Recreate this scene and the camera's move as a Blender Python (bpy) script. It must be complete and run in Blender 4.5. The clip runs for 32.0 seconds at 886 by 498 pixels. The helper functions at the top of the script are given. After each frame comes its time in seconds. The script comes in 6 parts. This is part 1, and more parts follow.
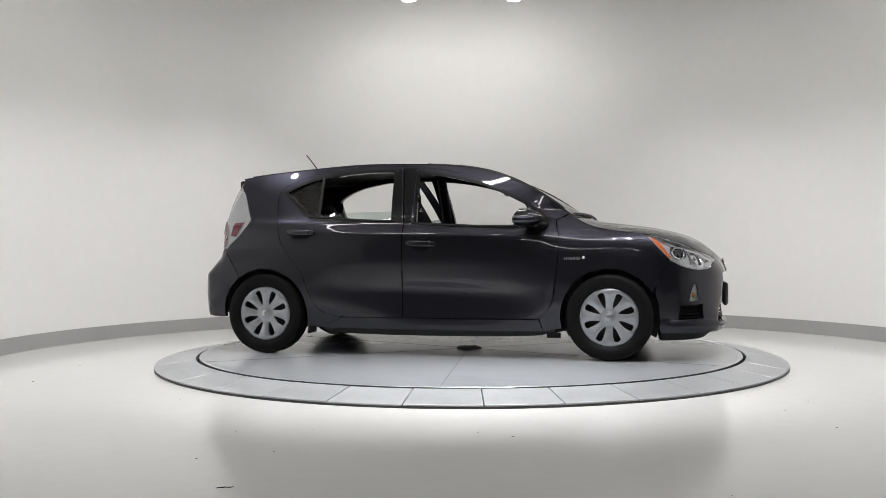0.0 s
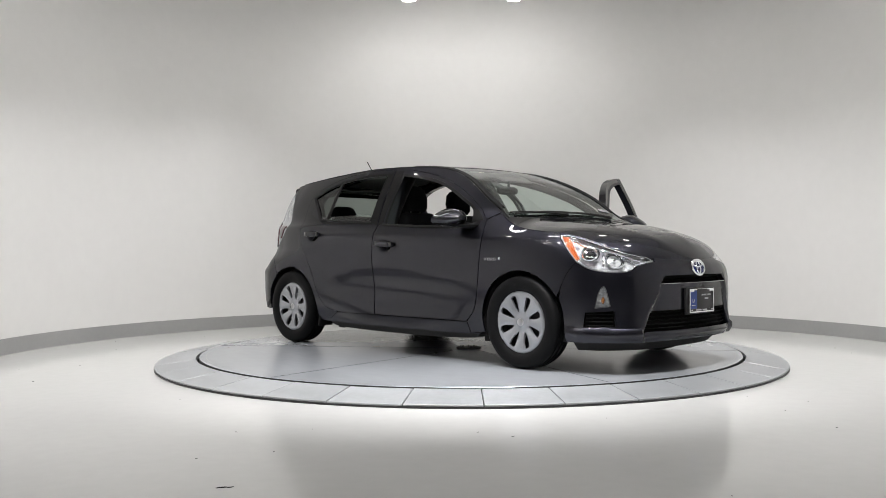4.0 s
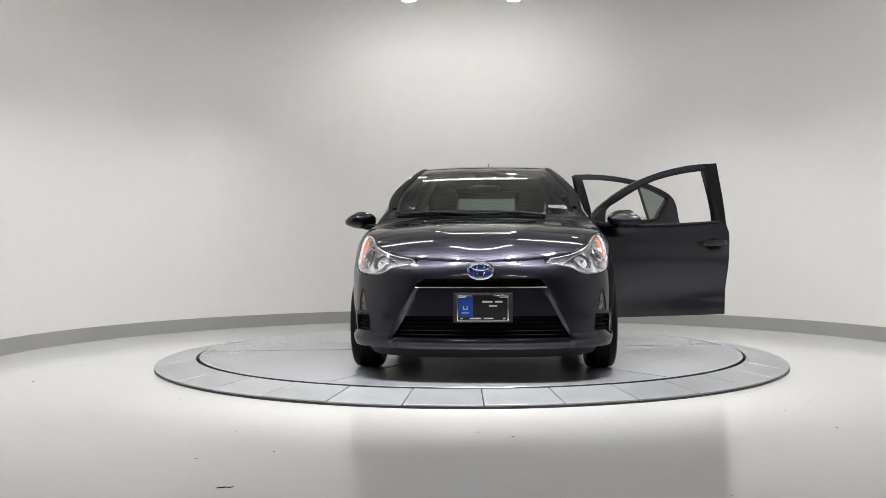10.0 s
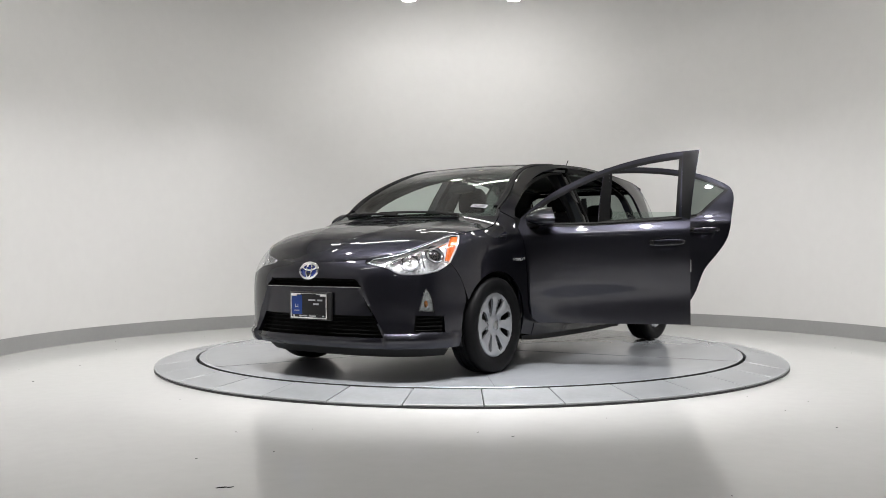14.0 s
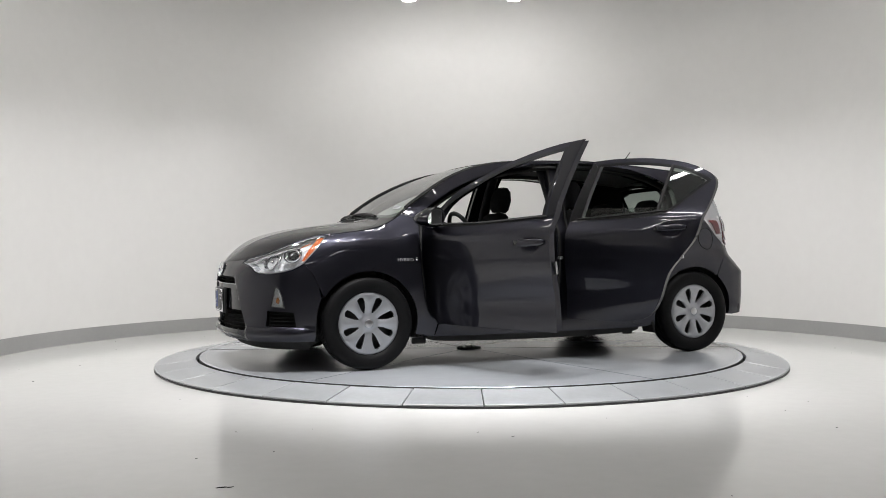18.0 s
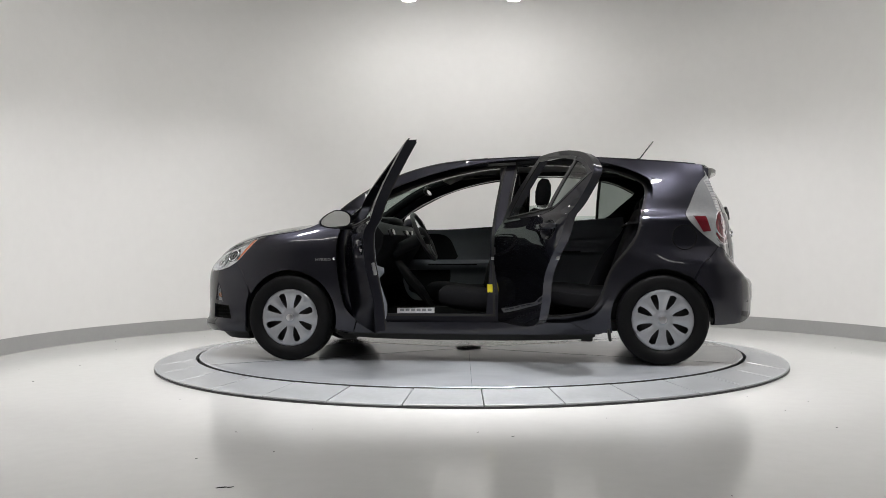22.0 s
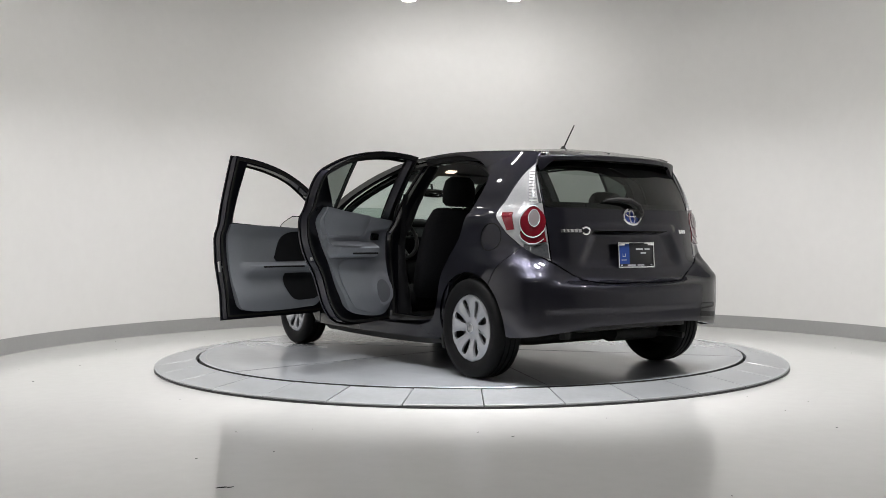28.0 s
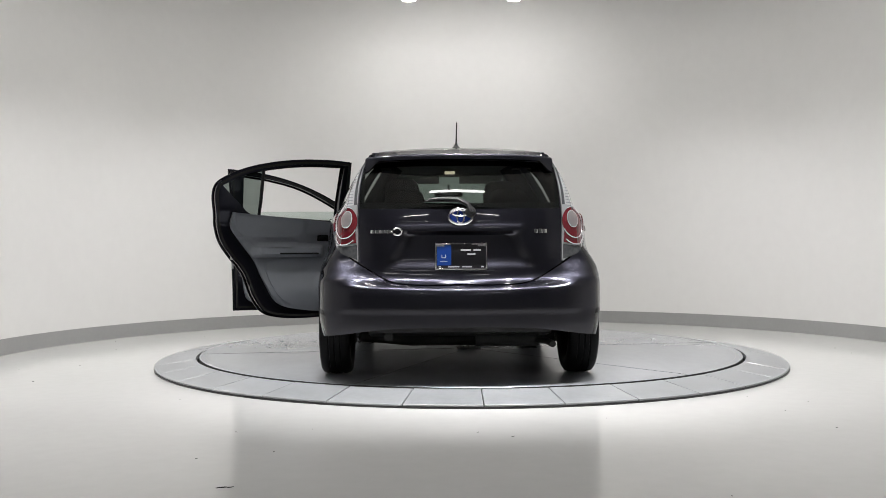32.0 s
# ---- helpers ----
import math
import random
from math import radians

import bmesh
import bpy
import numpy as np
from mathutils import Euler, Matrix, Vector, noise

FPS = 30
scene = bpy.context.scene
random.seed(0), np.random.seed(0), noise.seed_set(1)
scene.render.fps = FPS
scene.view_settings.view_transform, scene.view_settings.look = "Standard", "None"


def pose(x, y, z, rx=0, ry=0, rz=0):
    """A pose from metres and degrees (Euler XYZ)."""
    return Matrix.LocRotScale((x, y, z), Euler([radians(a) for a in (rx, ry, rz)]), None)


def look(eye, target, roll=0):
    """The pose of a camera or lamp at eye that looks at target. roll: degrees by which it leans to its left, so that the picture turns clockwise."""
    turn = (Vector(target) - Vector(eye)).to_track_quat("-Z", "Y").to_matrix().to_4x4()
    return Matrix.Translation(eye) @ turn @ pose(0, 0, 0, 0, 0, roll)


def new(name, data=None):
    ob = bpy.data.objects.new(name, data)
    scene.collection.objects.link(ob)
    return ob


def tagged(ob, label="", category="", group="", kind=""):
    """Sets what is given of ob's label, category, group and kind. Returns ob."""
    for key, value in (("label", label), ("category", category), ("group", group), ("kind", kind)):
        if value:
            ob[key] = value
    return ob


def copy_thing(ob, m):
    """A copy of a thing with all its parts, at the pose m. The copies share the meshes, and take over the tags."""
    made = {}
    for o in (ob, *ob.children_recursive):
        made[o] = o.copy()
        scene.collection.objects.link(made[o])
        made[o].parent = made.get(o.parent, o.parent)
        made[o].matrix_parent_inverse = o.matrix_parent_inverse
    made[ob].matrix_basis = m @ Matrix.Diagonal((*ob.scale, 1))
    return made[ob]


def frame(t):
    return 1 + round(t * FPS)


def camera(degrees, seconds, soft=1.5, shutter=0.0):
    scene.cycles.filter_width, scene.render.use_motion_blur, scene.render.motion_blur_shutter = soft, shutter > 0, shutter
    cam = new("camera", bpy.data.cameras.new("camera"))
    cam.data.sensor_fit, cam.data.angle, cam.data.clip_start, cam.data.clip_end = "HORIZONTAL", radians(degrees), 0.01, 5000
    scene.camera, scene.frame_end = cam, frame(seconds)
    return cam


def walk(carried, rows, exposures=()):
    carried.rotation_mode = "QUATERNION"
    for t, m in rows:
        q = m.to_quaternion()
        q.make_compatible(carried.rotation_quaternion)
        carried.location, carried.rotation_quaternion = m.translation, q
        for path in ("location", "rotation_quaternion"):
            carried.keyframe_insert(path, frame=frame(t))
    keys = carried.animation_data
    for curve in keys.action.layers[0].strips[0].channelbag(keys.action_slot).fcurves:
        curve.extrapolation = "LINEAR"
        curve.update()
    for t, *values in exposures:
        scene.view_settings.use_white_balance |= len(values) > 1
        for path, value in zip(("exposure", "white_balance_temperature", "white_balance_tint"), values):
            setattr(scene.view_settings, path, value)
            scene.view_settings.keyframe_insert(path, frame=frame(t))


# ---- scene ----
EYE = (-0.198, -7.147, 0.836)
cam = camera(52.02, 32.0, soft=0.85)
CAM = Matrix.Translation(EYE) @ Matrix.Rotation(radians(90.073), 4, "X") @ Matrix.Rotation(radians(-0.306), 4, "Z")
walk(cam, [(0.0, CAM), (32.0, CAM)])
scene.view_settings.exposure = 0.0

# turntable: one slow turn, clockwise from above
TURN0, RATE = -14.19, -7.951
DECK_Z = 0.068          # top of the rotating deck
TABLE_Y = -0.025        # centre of the deck
CAR_Y = 0.142           # the car stands a little off the axis

world = bpy.data.worlds.new("world")
scene.world = world
world.use_nodes = True
world.node_tree.nodes["Background"].inputs[0].default_value = (0.8, 0.82, 0.85, 1)
world.node_tree.nodes["Background"].inputs[1].default_value = 0.02

CEIL = 4.05
LAMP_Z = 3.478          # track lamps hang at this height
ROOM_C, ROOM_RX, ROOM_RY = (0.03, -0.10), 3.83, 3.70


def spot(x, y, z, tx, ty, tz, watts, size, blend, radius=0.06, colour=(1.0, 0.985, 0.99)):
    d = bpy.data.lights.new("spot", "SPOT")
    d.energy, d.spot_size, d.spot_blend, d.shadow_soft_size, d.color = watts, radians(size), blend, radius, colour
    ob = new("spot_lamp", d)
    ob.matrix_world = look((x, y, z), (tx, ty, tz))
    return ob


def strip(x, y, z, sx, sy, watts, rz=0, colour=(1.0, 0.985, 0.965)):
    d = bpy.data.lights.new("strip", "AREA")
    d.shape, d.size, d.size_y, d.energy, d.color = "RECTANGLE", sx, sy, watts, colour
    ob = new("strip_lamp", d)
    ob.matrix_world = pose(x, y, z, 0, 0, rz)
    return ob


DOWN = [(2.45 * math.sin(a), 2.40 * math.cos(a) - 0.1) for a in (radians(v) for v in (-142, -116, -92, -69, -46, 46, 69, 92, 116, 142))]
FRONT = [(-1.45, -2.05), (-0.75, -2.40), (0.0, -2.50), (0.73, -2.40), (1.42, -2.05)]
WASH = [(-0.545, 2.45), (0.567, 2.45)]
# the last two strips, at y -8, are unseen fill added to brighten the hall
STRIPS = [(0.1, 2.32, 1.0, 0.09, 0), (0.0, -3.4, 1.1, 0.15, 0), (-2.5, -2.7, 1.3, 0.09, 0), (-1.5, 0.15, 1.3, 0.09, 0), (1.45, 0.05, 1.3, 0.09, 0), (0.0, -1.1, 1.4, 0.09, 0), (-1.6, -8.0, 1.3, 0.09, 0), (1.3, -8.0, 1.3, 0.09, 0)]
for lx, ly in DOWN:
    spot(lx, ly, LAMP_Z - 0.02, lx * 1.18, ly * 1.18, 0, 116, 90, 1.0, 0.05)
for lx, ly in FRONT:
    spot(lx, ly, LAMP_Z - 0.02, lx * 0.8, ly + 0.60, 0, 325 if abs(lx) < 1 else 55, 52, 1.0, 0.05)
for lx, ly in WASH:
    spot(lx, ly, LAMP_Z - 0.02, lx, ly + 1.2, 1.6, 16.5, 175, 1.0)
for lx, ly, sx, sy, rz in STRIPS:
    strip(lx, ly, CEIL - 0.075, sx, sy, 11 if ly > -2 else 4 if ly > -4 else 12, rz)
# ---- curves and the car's skin ----


def hermite(xs, ys, smooth=False):
    """A curve through (xs, ys), xs rising: monotone where not smooth."""
    xs, ys = np.array(xs, float), np.array(ys, float)
    h = np.diff(xs)
    s = np.diff(ys) / h
    m = np.empty(len(xs))
    m[0], m[-1] = s[0], s[-1]
    for i in range(1, len(xs) - 1):
        if smooth:
            m[i] = (s[i - 1] * h[i] + s[i] * h[i - 1]) / (h[i] + h[i - 1])
        elif s[i - 1] * s[i] <= 0:
            m[i] = 0
        else:
            a, b = 2 * h[i] + h[i - 1], h[i] + 2 * h[i - 1]
            m[i] = (a + b) / (a / s[i - 1] + b / s[i])

    def at(x):
        x = np.clip(np.asarray(x, float), xs[0], xs[-1])
        i = np.clip(np.searchsorted(xs, x) - 1, 0, len(xs) - 2)
        t = (x - xs[i]) / h[i]
        return ((2 * t**3 - 3 * t**2 + 1) * ys[i] + (t**3 - 2 * t**2 + t) * h[i] * m[i]
                + (-2 * t**3 + 3 * t**2) * ys[i + 1] + (t**3 - t**2) * h[i] * m[i + 1])
    return at


# plan of the car's left half at bumper height, front centre to rear centre (x forward, y left)
PLAN = [(1.952, 0.0), (1.942, 0.22), (1.905, 0.43), (1.825, 0.60), (1.69, 0.735), (1.50, 0.805), (1.25, 0.838), (0.90, 0.845), (0.45, 0.846),
        (0.0, 0.847), (-0.5, 0.848), (-1.0, 0.848), (-1.40, 0.848), (-1.62, 0.845), (-1.79, 0.828), (-1.893, 0.785), (-1.963, 0.695), (-2.02, 0.55), (-2.06, 0.35), (-2.078, 0.17), (-2.082, 0.0)]
_p = np.array(PLAN)
_c = np.concatenate([[0], np.cumsum(np.hypot(*np.diff(_p, axis=0).T))])
_fx, _fy = hermite(_c, _p[:, 0], True), hermite(_c, _p[:, 1], True)
_t = np.linspace(0, _c[-1], 2001)
_xy = np.stack([_fx(_t), _fy(_t)], 1)
_a = np.concatenate([[0], np.cumsum(np.hypot(*np.diff(_xy, axis=0).T))])
LEN = float(_a[-1])
S_TAB = np.linspace(0, LEN, 1601)
X_TAB, Y_TAB = np.interp(S_TAB, _a, _xy[:, 0]), np.interp(S_TAB, _a, _xy[:, 1])
_tx, _ty = np.gradient(X_TAB, S_TAB), np.gradient(Y_TAB, S_TAB)
_n = np.hypot(_tx, _ty)
NX_TAB, NY_TAB = -_ty / _n * -1, _tx / _n * -1     # outward normal
_k = np.ones(61) / 61
NX_TAB = np.convolve(np.pad(NX_TAB, 30, mode="edge"), _k, "valid")
NY_TAB = np.convolve(np.pad(NY_TAB, 30, mode="edge"), _k, "valid")


def s_of_x(x):
    return np.interp(-np.asarray(x, float), -X_TAB, S_TAB)


def s_rear(y):
    return LEN - np.interp(np.asarray(y, float), Y_TAB[:-600:-1], (LEN - S_TAB)[:-600:-1])


# inset from that plan by height, station by station round the car: (place along the contour, heights, insets)
SKIN = [
    (0.0, (0.12, 0.17, 0.22, 0.28, 0.36, 0.50, 0.60, 0.66, 0.71, 0.78, 0.9), (0.12, 0.05, 0.012, 0.0, 0.006, 0.004, 0.008, 0.022, 0.053, 0.125, 0.35)),
    (0.42, (0.12, 0.17, 0.22, 0.28, 0.36, 0.50, 0.60, 0.66, 0.72, 0.80, 0.9), (0.12, 0.05, 0.012, 0.0, 0.010, 0.008, 0.015, 0.038, 0.095, 0.19, 0.40)),
    (0.86, (0.12, 0.17, 0.22, 0.30, 0.40, 0.50, 0.60, 0.68, 0.75, 0.82, 0.9), (0.10, 0.05, 0.02, 0.010, 0.006, 0.004, 0.008, 0.024, 0.062, 0.130, 0.29)),
    (1.20, (0.15, 0.22, 0.30, 0.40, 0.52, 0.62, 0.70, 0.77, 0.83, 0.88, 1.0), (0.05, 0.025, 0.012, 0.005, 0.0, 0.001, 0.006, 0.017, 0.040, 0.086, 0.28)),
    (1.62, (0.15, 0.25, 0.35, 0.45, 0.55, 0.65, 0.75, 0.83, 0.89, 0.94, 1.05), (0.06, 0.03, 0.012, 0.004, 0.0, 0.001, 0.008, 0.028, 0.060, 0.095, 0.195)),
    (2.05, (0.15, 0.22, 0.30, 0.45, 0.58, 0.72, 0.82, 0.865, 0.90, 0.935, 0.98, 1.10, 1.25, 1.45), (0.030, 0.022, 0.019, 0.015, 0.006, 0.0, 0.004, 0.012, 0.033, 0.057, 0.076, 0.145, 0.240, 0.375)),
    (2.95, (0.15, 0.22, 0.30, 0.45, 0.58, 0.72, 0.84, 0.885, 0.92, 0.955, 1.00, 1.12, 1.27, 1.45), (0.036, 0.028, 0.026, 0.024, 0.012, 0.0, 0.005, 0.013, 0.035, 0.059, 0.077, 0.136, 0.226, 0.345)),
    (3.75, (0.15, 0.25, 0.35, 0.45, 0.58, 0.72, 0.84, 0.93, 0.97, 1.00, 1.035, 1.12, 1.27, 1.45), (0.08, 0.05, 0.02, 0.006, 0.0, 0.004, 0.020, 0.033, 0.045, 0.070, 0.094, 0.140, 0.228, 0.36)),
    (4.28, (0.20, 0.28, 0.36, 0.45, 0.56, 0.66, 0.76, 0.80, 0.90, 0.965, 0.995, 1.03, 1.12, 1.27, 1.45), (0.06, 0.022, 0.008, 0.0, 0.0, 0.018, 0.078, 0.096, 0.103, 0.112, 0.134, 0.156, 0.187, 0.265, 0.40)),
    (4.50, (0.20, 0.28, 0.36, 0.45, 0.54, 0.585, 0.65, 0.73, 0.80, 0.94, 1.08, 1.25, 1.45), (0.04, 0.015, 0.004, 0.0, 0.0, 0.003, 0.054, 0.122, 0.134, 0.150, 0.188, 0.272, 0.41)),
    (4.75, (0.20, 0.28, 0.36, 0.45, 0.515, 0.553, 0.602, 0.645, 0.78, 0.90, 1.02, 1.20, 1.45), (0.045, 0.016, 0.004, 0.0, 0.002, 0.012, 0.090, 0.111, 0.124, 0.142, 0.168, 0.262, 0.43)),
    (5.30, (0.20, 0.28, 0.36, 0.45, 0.515, 0.547, 0.582, 0.645, 0.78, 0.90, 1.02, 1.20, 1.45), (0.045, 0.016, 0.004, 0.0, 0.002, 0.014, 0.096, 0.117, 0.130, 0.145, 0.168, 0.262, 0.43)),
]
_sk = [(s, hermite(z, d)) for s, z, d in SKIN]
_st = np.array([s for s, _ in _sk])


def inset(s, z):
    s, z = np.asarray(s, float), np.asarray(z, float)
    vals = np.array([f(z) for _, f in _sk])
    i = np.clip(np.searchsorted(_st, s) - 1, 0, len(_st) - 2)
    t = np.clip((s - _st[i]) / (_st[i + 1] - _st[i]), 0, 1)
    n = np.arange(len(s))
    p0, p1 = vals[np.maximum(i - 1, 0), n], vals[i, n]
    p2, p3 = vals[i + 1, n], vals[np.minimum(i + 2, len(_st) - 1), n]
    w0, w3 = _st[np.maximum(i - 1, 0)], _st[np.minimum(i + 2, len(_st) - 1)]
    h = _st[i + 1] - _st[i]
    m1 = (p2 - p0) / np.maximum(_st[i + 1] - w0, 1e-6) * h
    m2 = (p3 - p1) / np.maximum(w3 - _st[i], 1e-6) * h
    return ((2 * t**3 - 3 * t**2 + 1) * p1 + (t**3 - 2 * t**2 + t) * m1 + (-2 * t**3 + 3 * t**2) * p2 + (t**3 - t**2) * m2)


def skin(s, z, depth=0.0):
    """Points of the car's outer side, at s along the contour (negative: the right-hand side at the front; past LEN: at the rear), depth metres inside it."""
    s, z = np.atleast_1d(np.asarray(s, float)), np.atleast_1d(np.asarray(z, float))
    side = np.where((s < 0) | (s > LEN), -1.0, 1.0)
    u = np.where(s < 0, -s, np.where(s > LEN, 2 * LEN - s, s))
    d = inset(u, z) + depth
    x = np.interp(u, S_TAB, X_TAB) - np.interp(u, S_TAB, NX_TAB) * d
    y = np.interp(u, S_TAB, Y_TAB) - np.interp(u, S_TAB, NY_TAB) * d
    return np.stack([x, side * np.maximum(y, 0), z], 1)


# upper edge of the sides (hood edge, windscreen pillar, roof rail, tailgate top), by place along the contour
EDGE = hermite((0, 0.3, 0.6, 0.86, 1.08, 1.25, 1.42, 1.52, 1.62, 1.70, 1.78, 1.98, 2.18, 2.39, 2.6, 2.95, 3.25, 3.65, 3.95, 4.25, 4.5, 4.8, 5.3),
               (0.700, 0.710, 0.745, 0.812, 0.866, 0.888, 0.912, 0.940, 0.993, 1.050, 1.108, 1.235, 1.325, 1.382, 1.406, 1.422, 1.424, 1.400, 1.375, 1.350, 1.338, 1.33, 1.33), True)
E_S = np.linspace(0, LEN, 1201)
E_P = skin(E_S, EDGE(E_S))
_o = np.argsort(E_P[:, 0])
E_X, E_Y, E_Z = E_P[_o, 0], E_P[_o, 1], E_P[_o, 2]
CENTRE = hermite((-1.80, -1.6, -1.3, -0.95, -0.55, -0.2, 0.15, 0.39, 0.61, 0.82, 0.98, 1.2, 1.42, 1.55, 1.655, 1.735, 1.81, 1.875, 1.90),
                 (1.352, 1.388, 1.422, 1.442, 1.448, 1.437, 1.397, 1.315, 1.208, 1.085, 0.998, 0.957, 0.926, 0.898, 0.868, 0.834, 0.786, 0.730, 0.702), True)


def half_width(x):
    return np.interp(x, E_X, E_Y)


def top(x, y, depth=0.0):
    """Points of hood, windscreen and roof over the plan point (x, y)."""
    x, y = np.atleast_1d(np.asarray(x, float)), np.atleast_1d(np.asarray(y, float))
    e, z = np.maximum(np.interp(x, E_X, E_Y), 0.02), np.interp(x, E_X, E_Z)
    q = np.clip(np.abs(y) / e, 0, 1)
    return np.stack([x, y, z + np.maximum(CENTRE(x) - z, 0) * (1 - q**(2.3 + 0.6 * np.clip((x - 0.9) / 0.3, 0, 1) * np.clip((1.88 - x) / 0.3, 0, 1))) - depth], 1)
# ---- materials ----


def material(name, colour, rough=0.5, metal=0.0, coat=0.0, noise_scale=0, vary=0.0, bump=0.0, bump_scale=200.0, rough_vary=0.0, spec=0.5, emit=None, strength=0.0,
             trans=0.0, ior=1.45, sheen=0.0, coat_rough=0.03, stretch=(1, 1, 1)):
    """A node material: base colour broken up at two scales, fine relief and uneven gloss."""
    m = bpy.data.materials.new(name)
    m.use_nodes = True
    n, l = m.node_tree.nodes, m.node_tree.links
    b = n["Principled BSDF"]
    b.inputs["Base Color"].default_value = (*colour, 1)
    b.inputs["Roughness"].default_value = rough
    b.inputs["Metallic"].default_value = metal
    b.inputs["Coat Weight"].default_value = coat
    b.inputs["Coat Roughness"].default_value = coat_rough
    b.inputs["Specular IOR Level"].default_value = spec
    b.inputs["Transmission Weight"].default_value = trans
    b.inputs["IOR"].default_value = ior
    b.inputs["Sheen Weight"].default_value = sheen
    if emit:
        b.inputs["Emission Color"].default_value = (*emit, 1)
        b.inputs["Emission Strength"].default_value = strength
    if noise_scale:
        tc = n.new("ShaderNodeTexCoord")
        mp = n.new("ShaderNodeMapping")
        mp.inputs["Scale"].default_value = stretch
        l.new(tc.outputs["Object"], mp.inputs["Vector"])
        big, small = n.new("ShaderNodeTexNoise"), n.new("ShaderNodeTexNoise")
        big.inputs["Scale"].default_value, small.inputs["Scale"].default_value = noise_scale, noise_scale * 14
        big.inputs["Detail"].default_value, small.inputs["Detail"].default_value = 5, 6
        l.new(mp.outputs[0], big.inputs["Vector"]), l.new(mp.outputs[0], small.inputs["Vector"])
        mx = n.new("ShaderNodeMath")
        mx.operation = "ADD"
        l.new(big.outputs["Fac"], mx.inputs[0]), l.new(small.outputs["Fac"], mx.inputs[1])
        if vary:
            r = n.new("ShaderNodeMapRange")
            r.inputs["From Min"].default_value, r.inputs["From Max"].default_value = 0.6, 1.4
            r.inputs["To Min"].default_value, r.inputs["To Max"].default_value = 1 - vary, 1 + vary
            l.new(mx.outputs[0], r.inputs["Value"])
            v = n.new("ShaderNodeVectorMath")
            v.operation = "SCALE"
            v.inputs[0].default_value = colour
            l.new(r.outputs[0], v.inputs["Scale"]), l.new(v.outputs[0], b.inputs["Base Color"])
        if rough_vary:
            r = n.new("ShaderNodeMapRange")
            r.inputs["From Min"].default_value, r.inputs["From Max"].default_value = 0.6, 1.4
            r.inputs["To Min"].default_value, r.inputs["To Max"].default_value = max(rough - rough_vary, 0.01), min(rough + rough_vary, 1)
            l.new(mx.outputs[0], r.inputs["Value"]), l.new(r.outputs[0], b.inputs["Roughness"])
    if bump:
        tc = n.new("ShaderNodeTexCoord")
        t = n.new("ShaderNodeTexNoise")
        t.inputs["Scale"].default_value, t.inputs["Detail"].default_value = bump_scale, 4
        l.new(tc.outputs["Object"], t.inputs["Vector"])
        bp = n.new("ShaderNodeBump")
        bp.inputs["Strength"].default_value, bp.inputs["Distance"].default_value = bump, 0.002
        l.new(t.outputs["Fac"], bp.inputs["Height"]), l.new(bp.outputs[0], b.inputs["Normal"])
    return m


def per_piece(m, low, high):
    """Each piece that wears the material gets a shade of its own."""
    n, l = m.node_tree.nodes, m.node_tree.links
    b = n["Principled BSDF"]
    src = b.inputs["Base Color"].links[0].from_socket
    o, r, v = n.new("ShaderNodeObjectInfo"), n.new("ShaderNodeMapRange"), n.new("ShaderNodeVectorMath")
    r.inputs["To Min"].default_value, r.inputs["To Max"].default_value = low, high
    v.operation = "SCALE"
    l.new(o.outputs["Random"], r.inputs["Value"]), l.new(src, v.inputs[0]), l.new(r.outputs[0], v.inputs["Scale"])
    l.new(v.outputs[0], b.inputs["Base Color"])


def glass(name, tint, rough=0.0, clear=1.0):
    """Thin sheet glass: tinted see-through with a mirror skin that grows at grazing angles."""
    m = bpy.data.materials.new(name)
    m.use_nodes = True
    n, l = m.node_tree.nodes, m.node_tree.links
    n.remove(n["Principled BSDF"])
    t, g, mix, f = n.new("ShaderNodeBsdfTransparent"), n.new("ShaderNodeBsdfGlossy"), n.new("ShaderNodeMixShader"), n.new("ShaderNodeLayerWeight")
    pw, mr = n.new("ShaderNodeMath"), n.new("ShaderNodeMapRange")
    pw.operation, pw.inputs[1].default_value = "POWER", 4.0
    mr.inputs["To Min"].default_value, mr.inputs["To Max"].default_value = 0.07, 1.0
    f.inputs["Blend"].default_value = 0.5
    t.inputs[0].default_value = (*tint, 1)
    g.inputs["Roughness"].default_value = rough
    l.new(f.outputs["Facing"], pw.inputs[0]), l.new(pw.outputs[0], mr.inputs["Value"]), l.new(mr.outputs[0], mix.inputs[0])
    l.new(t.outputs[0], mix.inputs[1]), l.new(g.outputs[0], mix.inputs[2])
    l.new(mix.outputs[0], n["Material Output"].inputs["Surface"])
    return m


def facets(m, scale, strength=0.5):
    """Small moulded facets, as in a lamp's reflector."""
    n, l = m.node_tree.nodes, m.node_tree.links
    tc, v, bp = n.new("ShaderNodeTexCoord"), n.new("ShaderNodeTexVoronoi"), n.new("ShaderNodeBump")
    v.inputs["Scale"].default_value = scale
    bp.inputs["Strength"].default_value, bp.inputs["Distance"].default_value = strength, 0.006
    l.new(tc.outputs["Object"], v.inputs["Vector"]), l.new(v.outputs["Distance"], bp.inputs["Height"])
    l.new(bp.outputs[0], n["Principled BSDF"].inputs["Normal"])
    return m


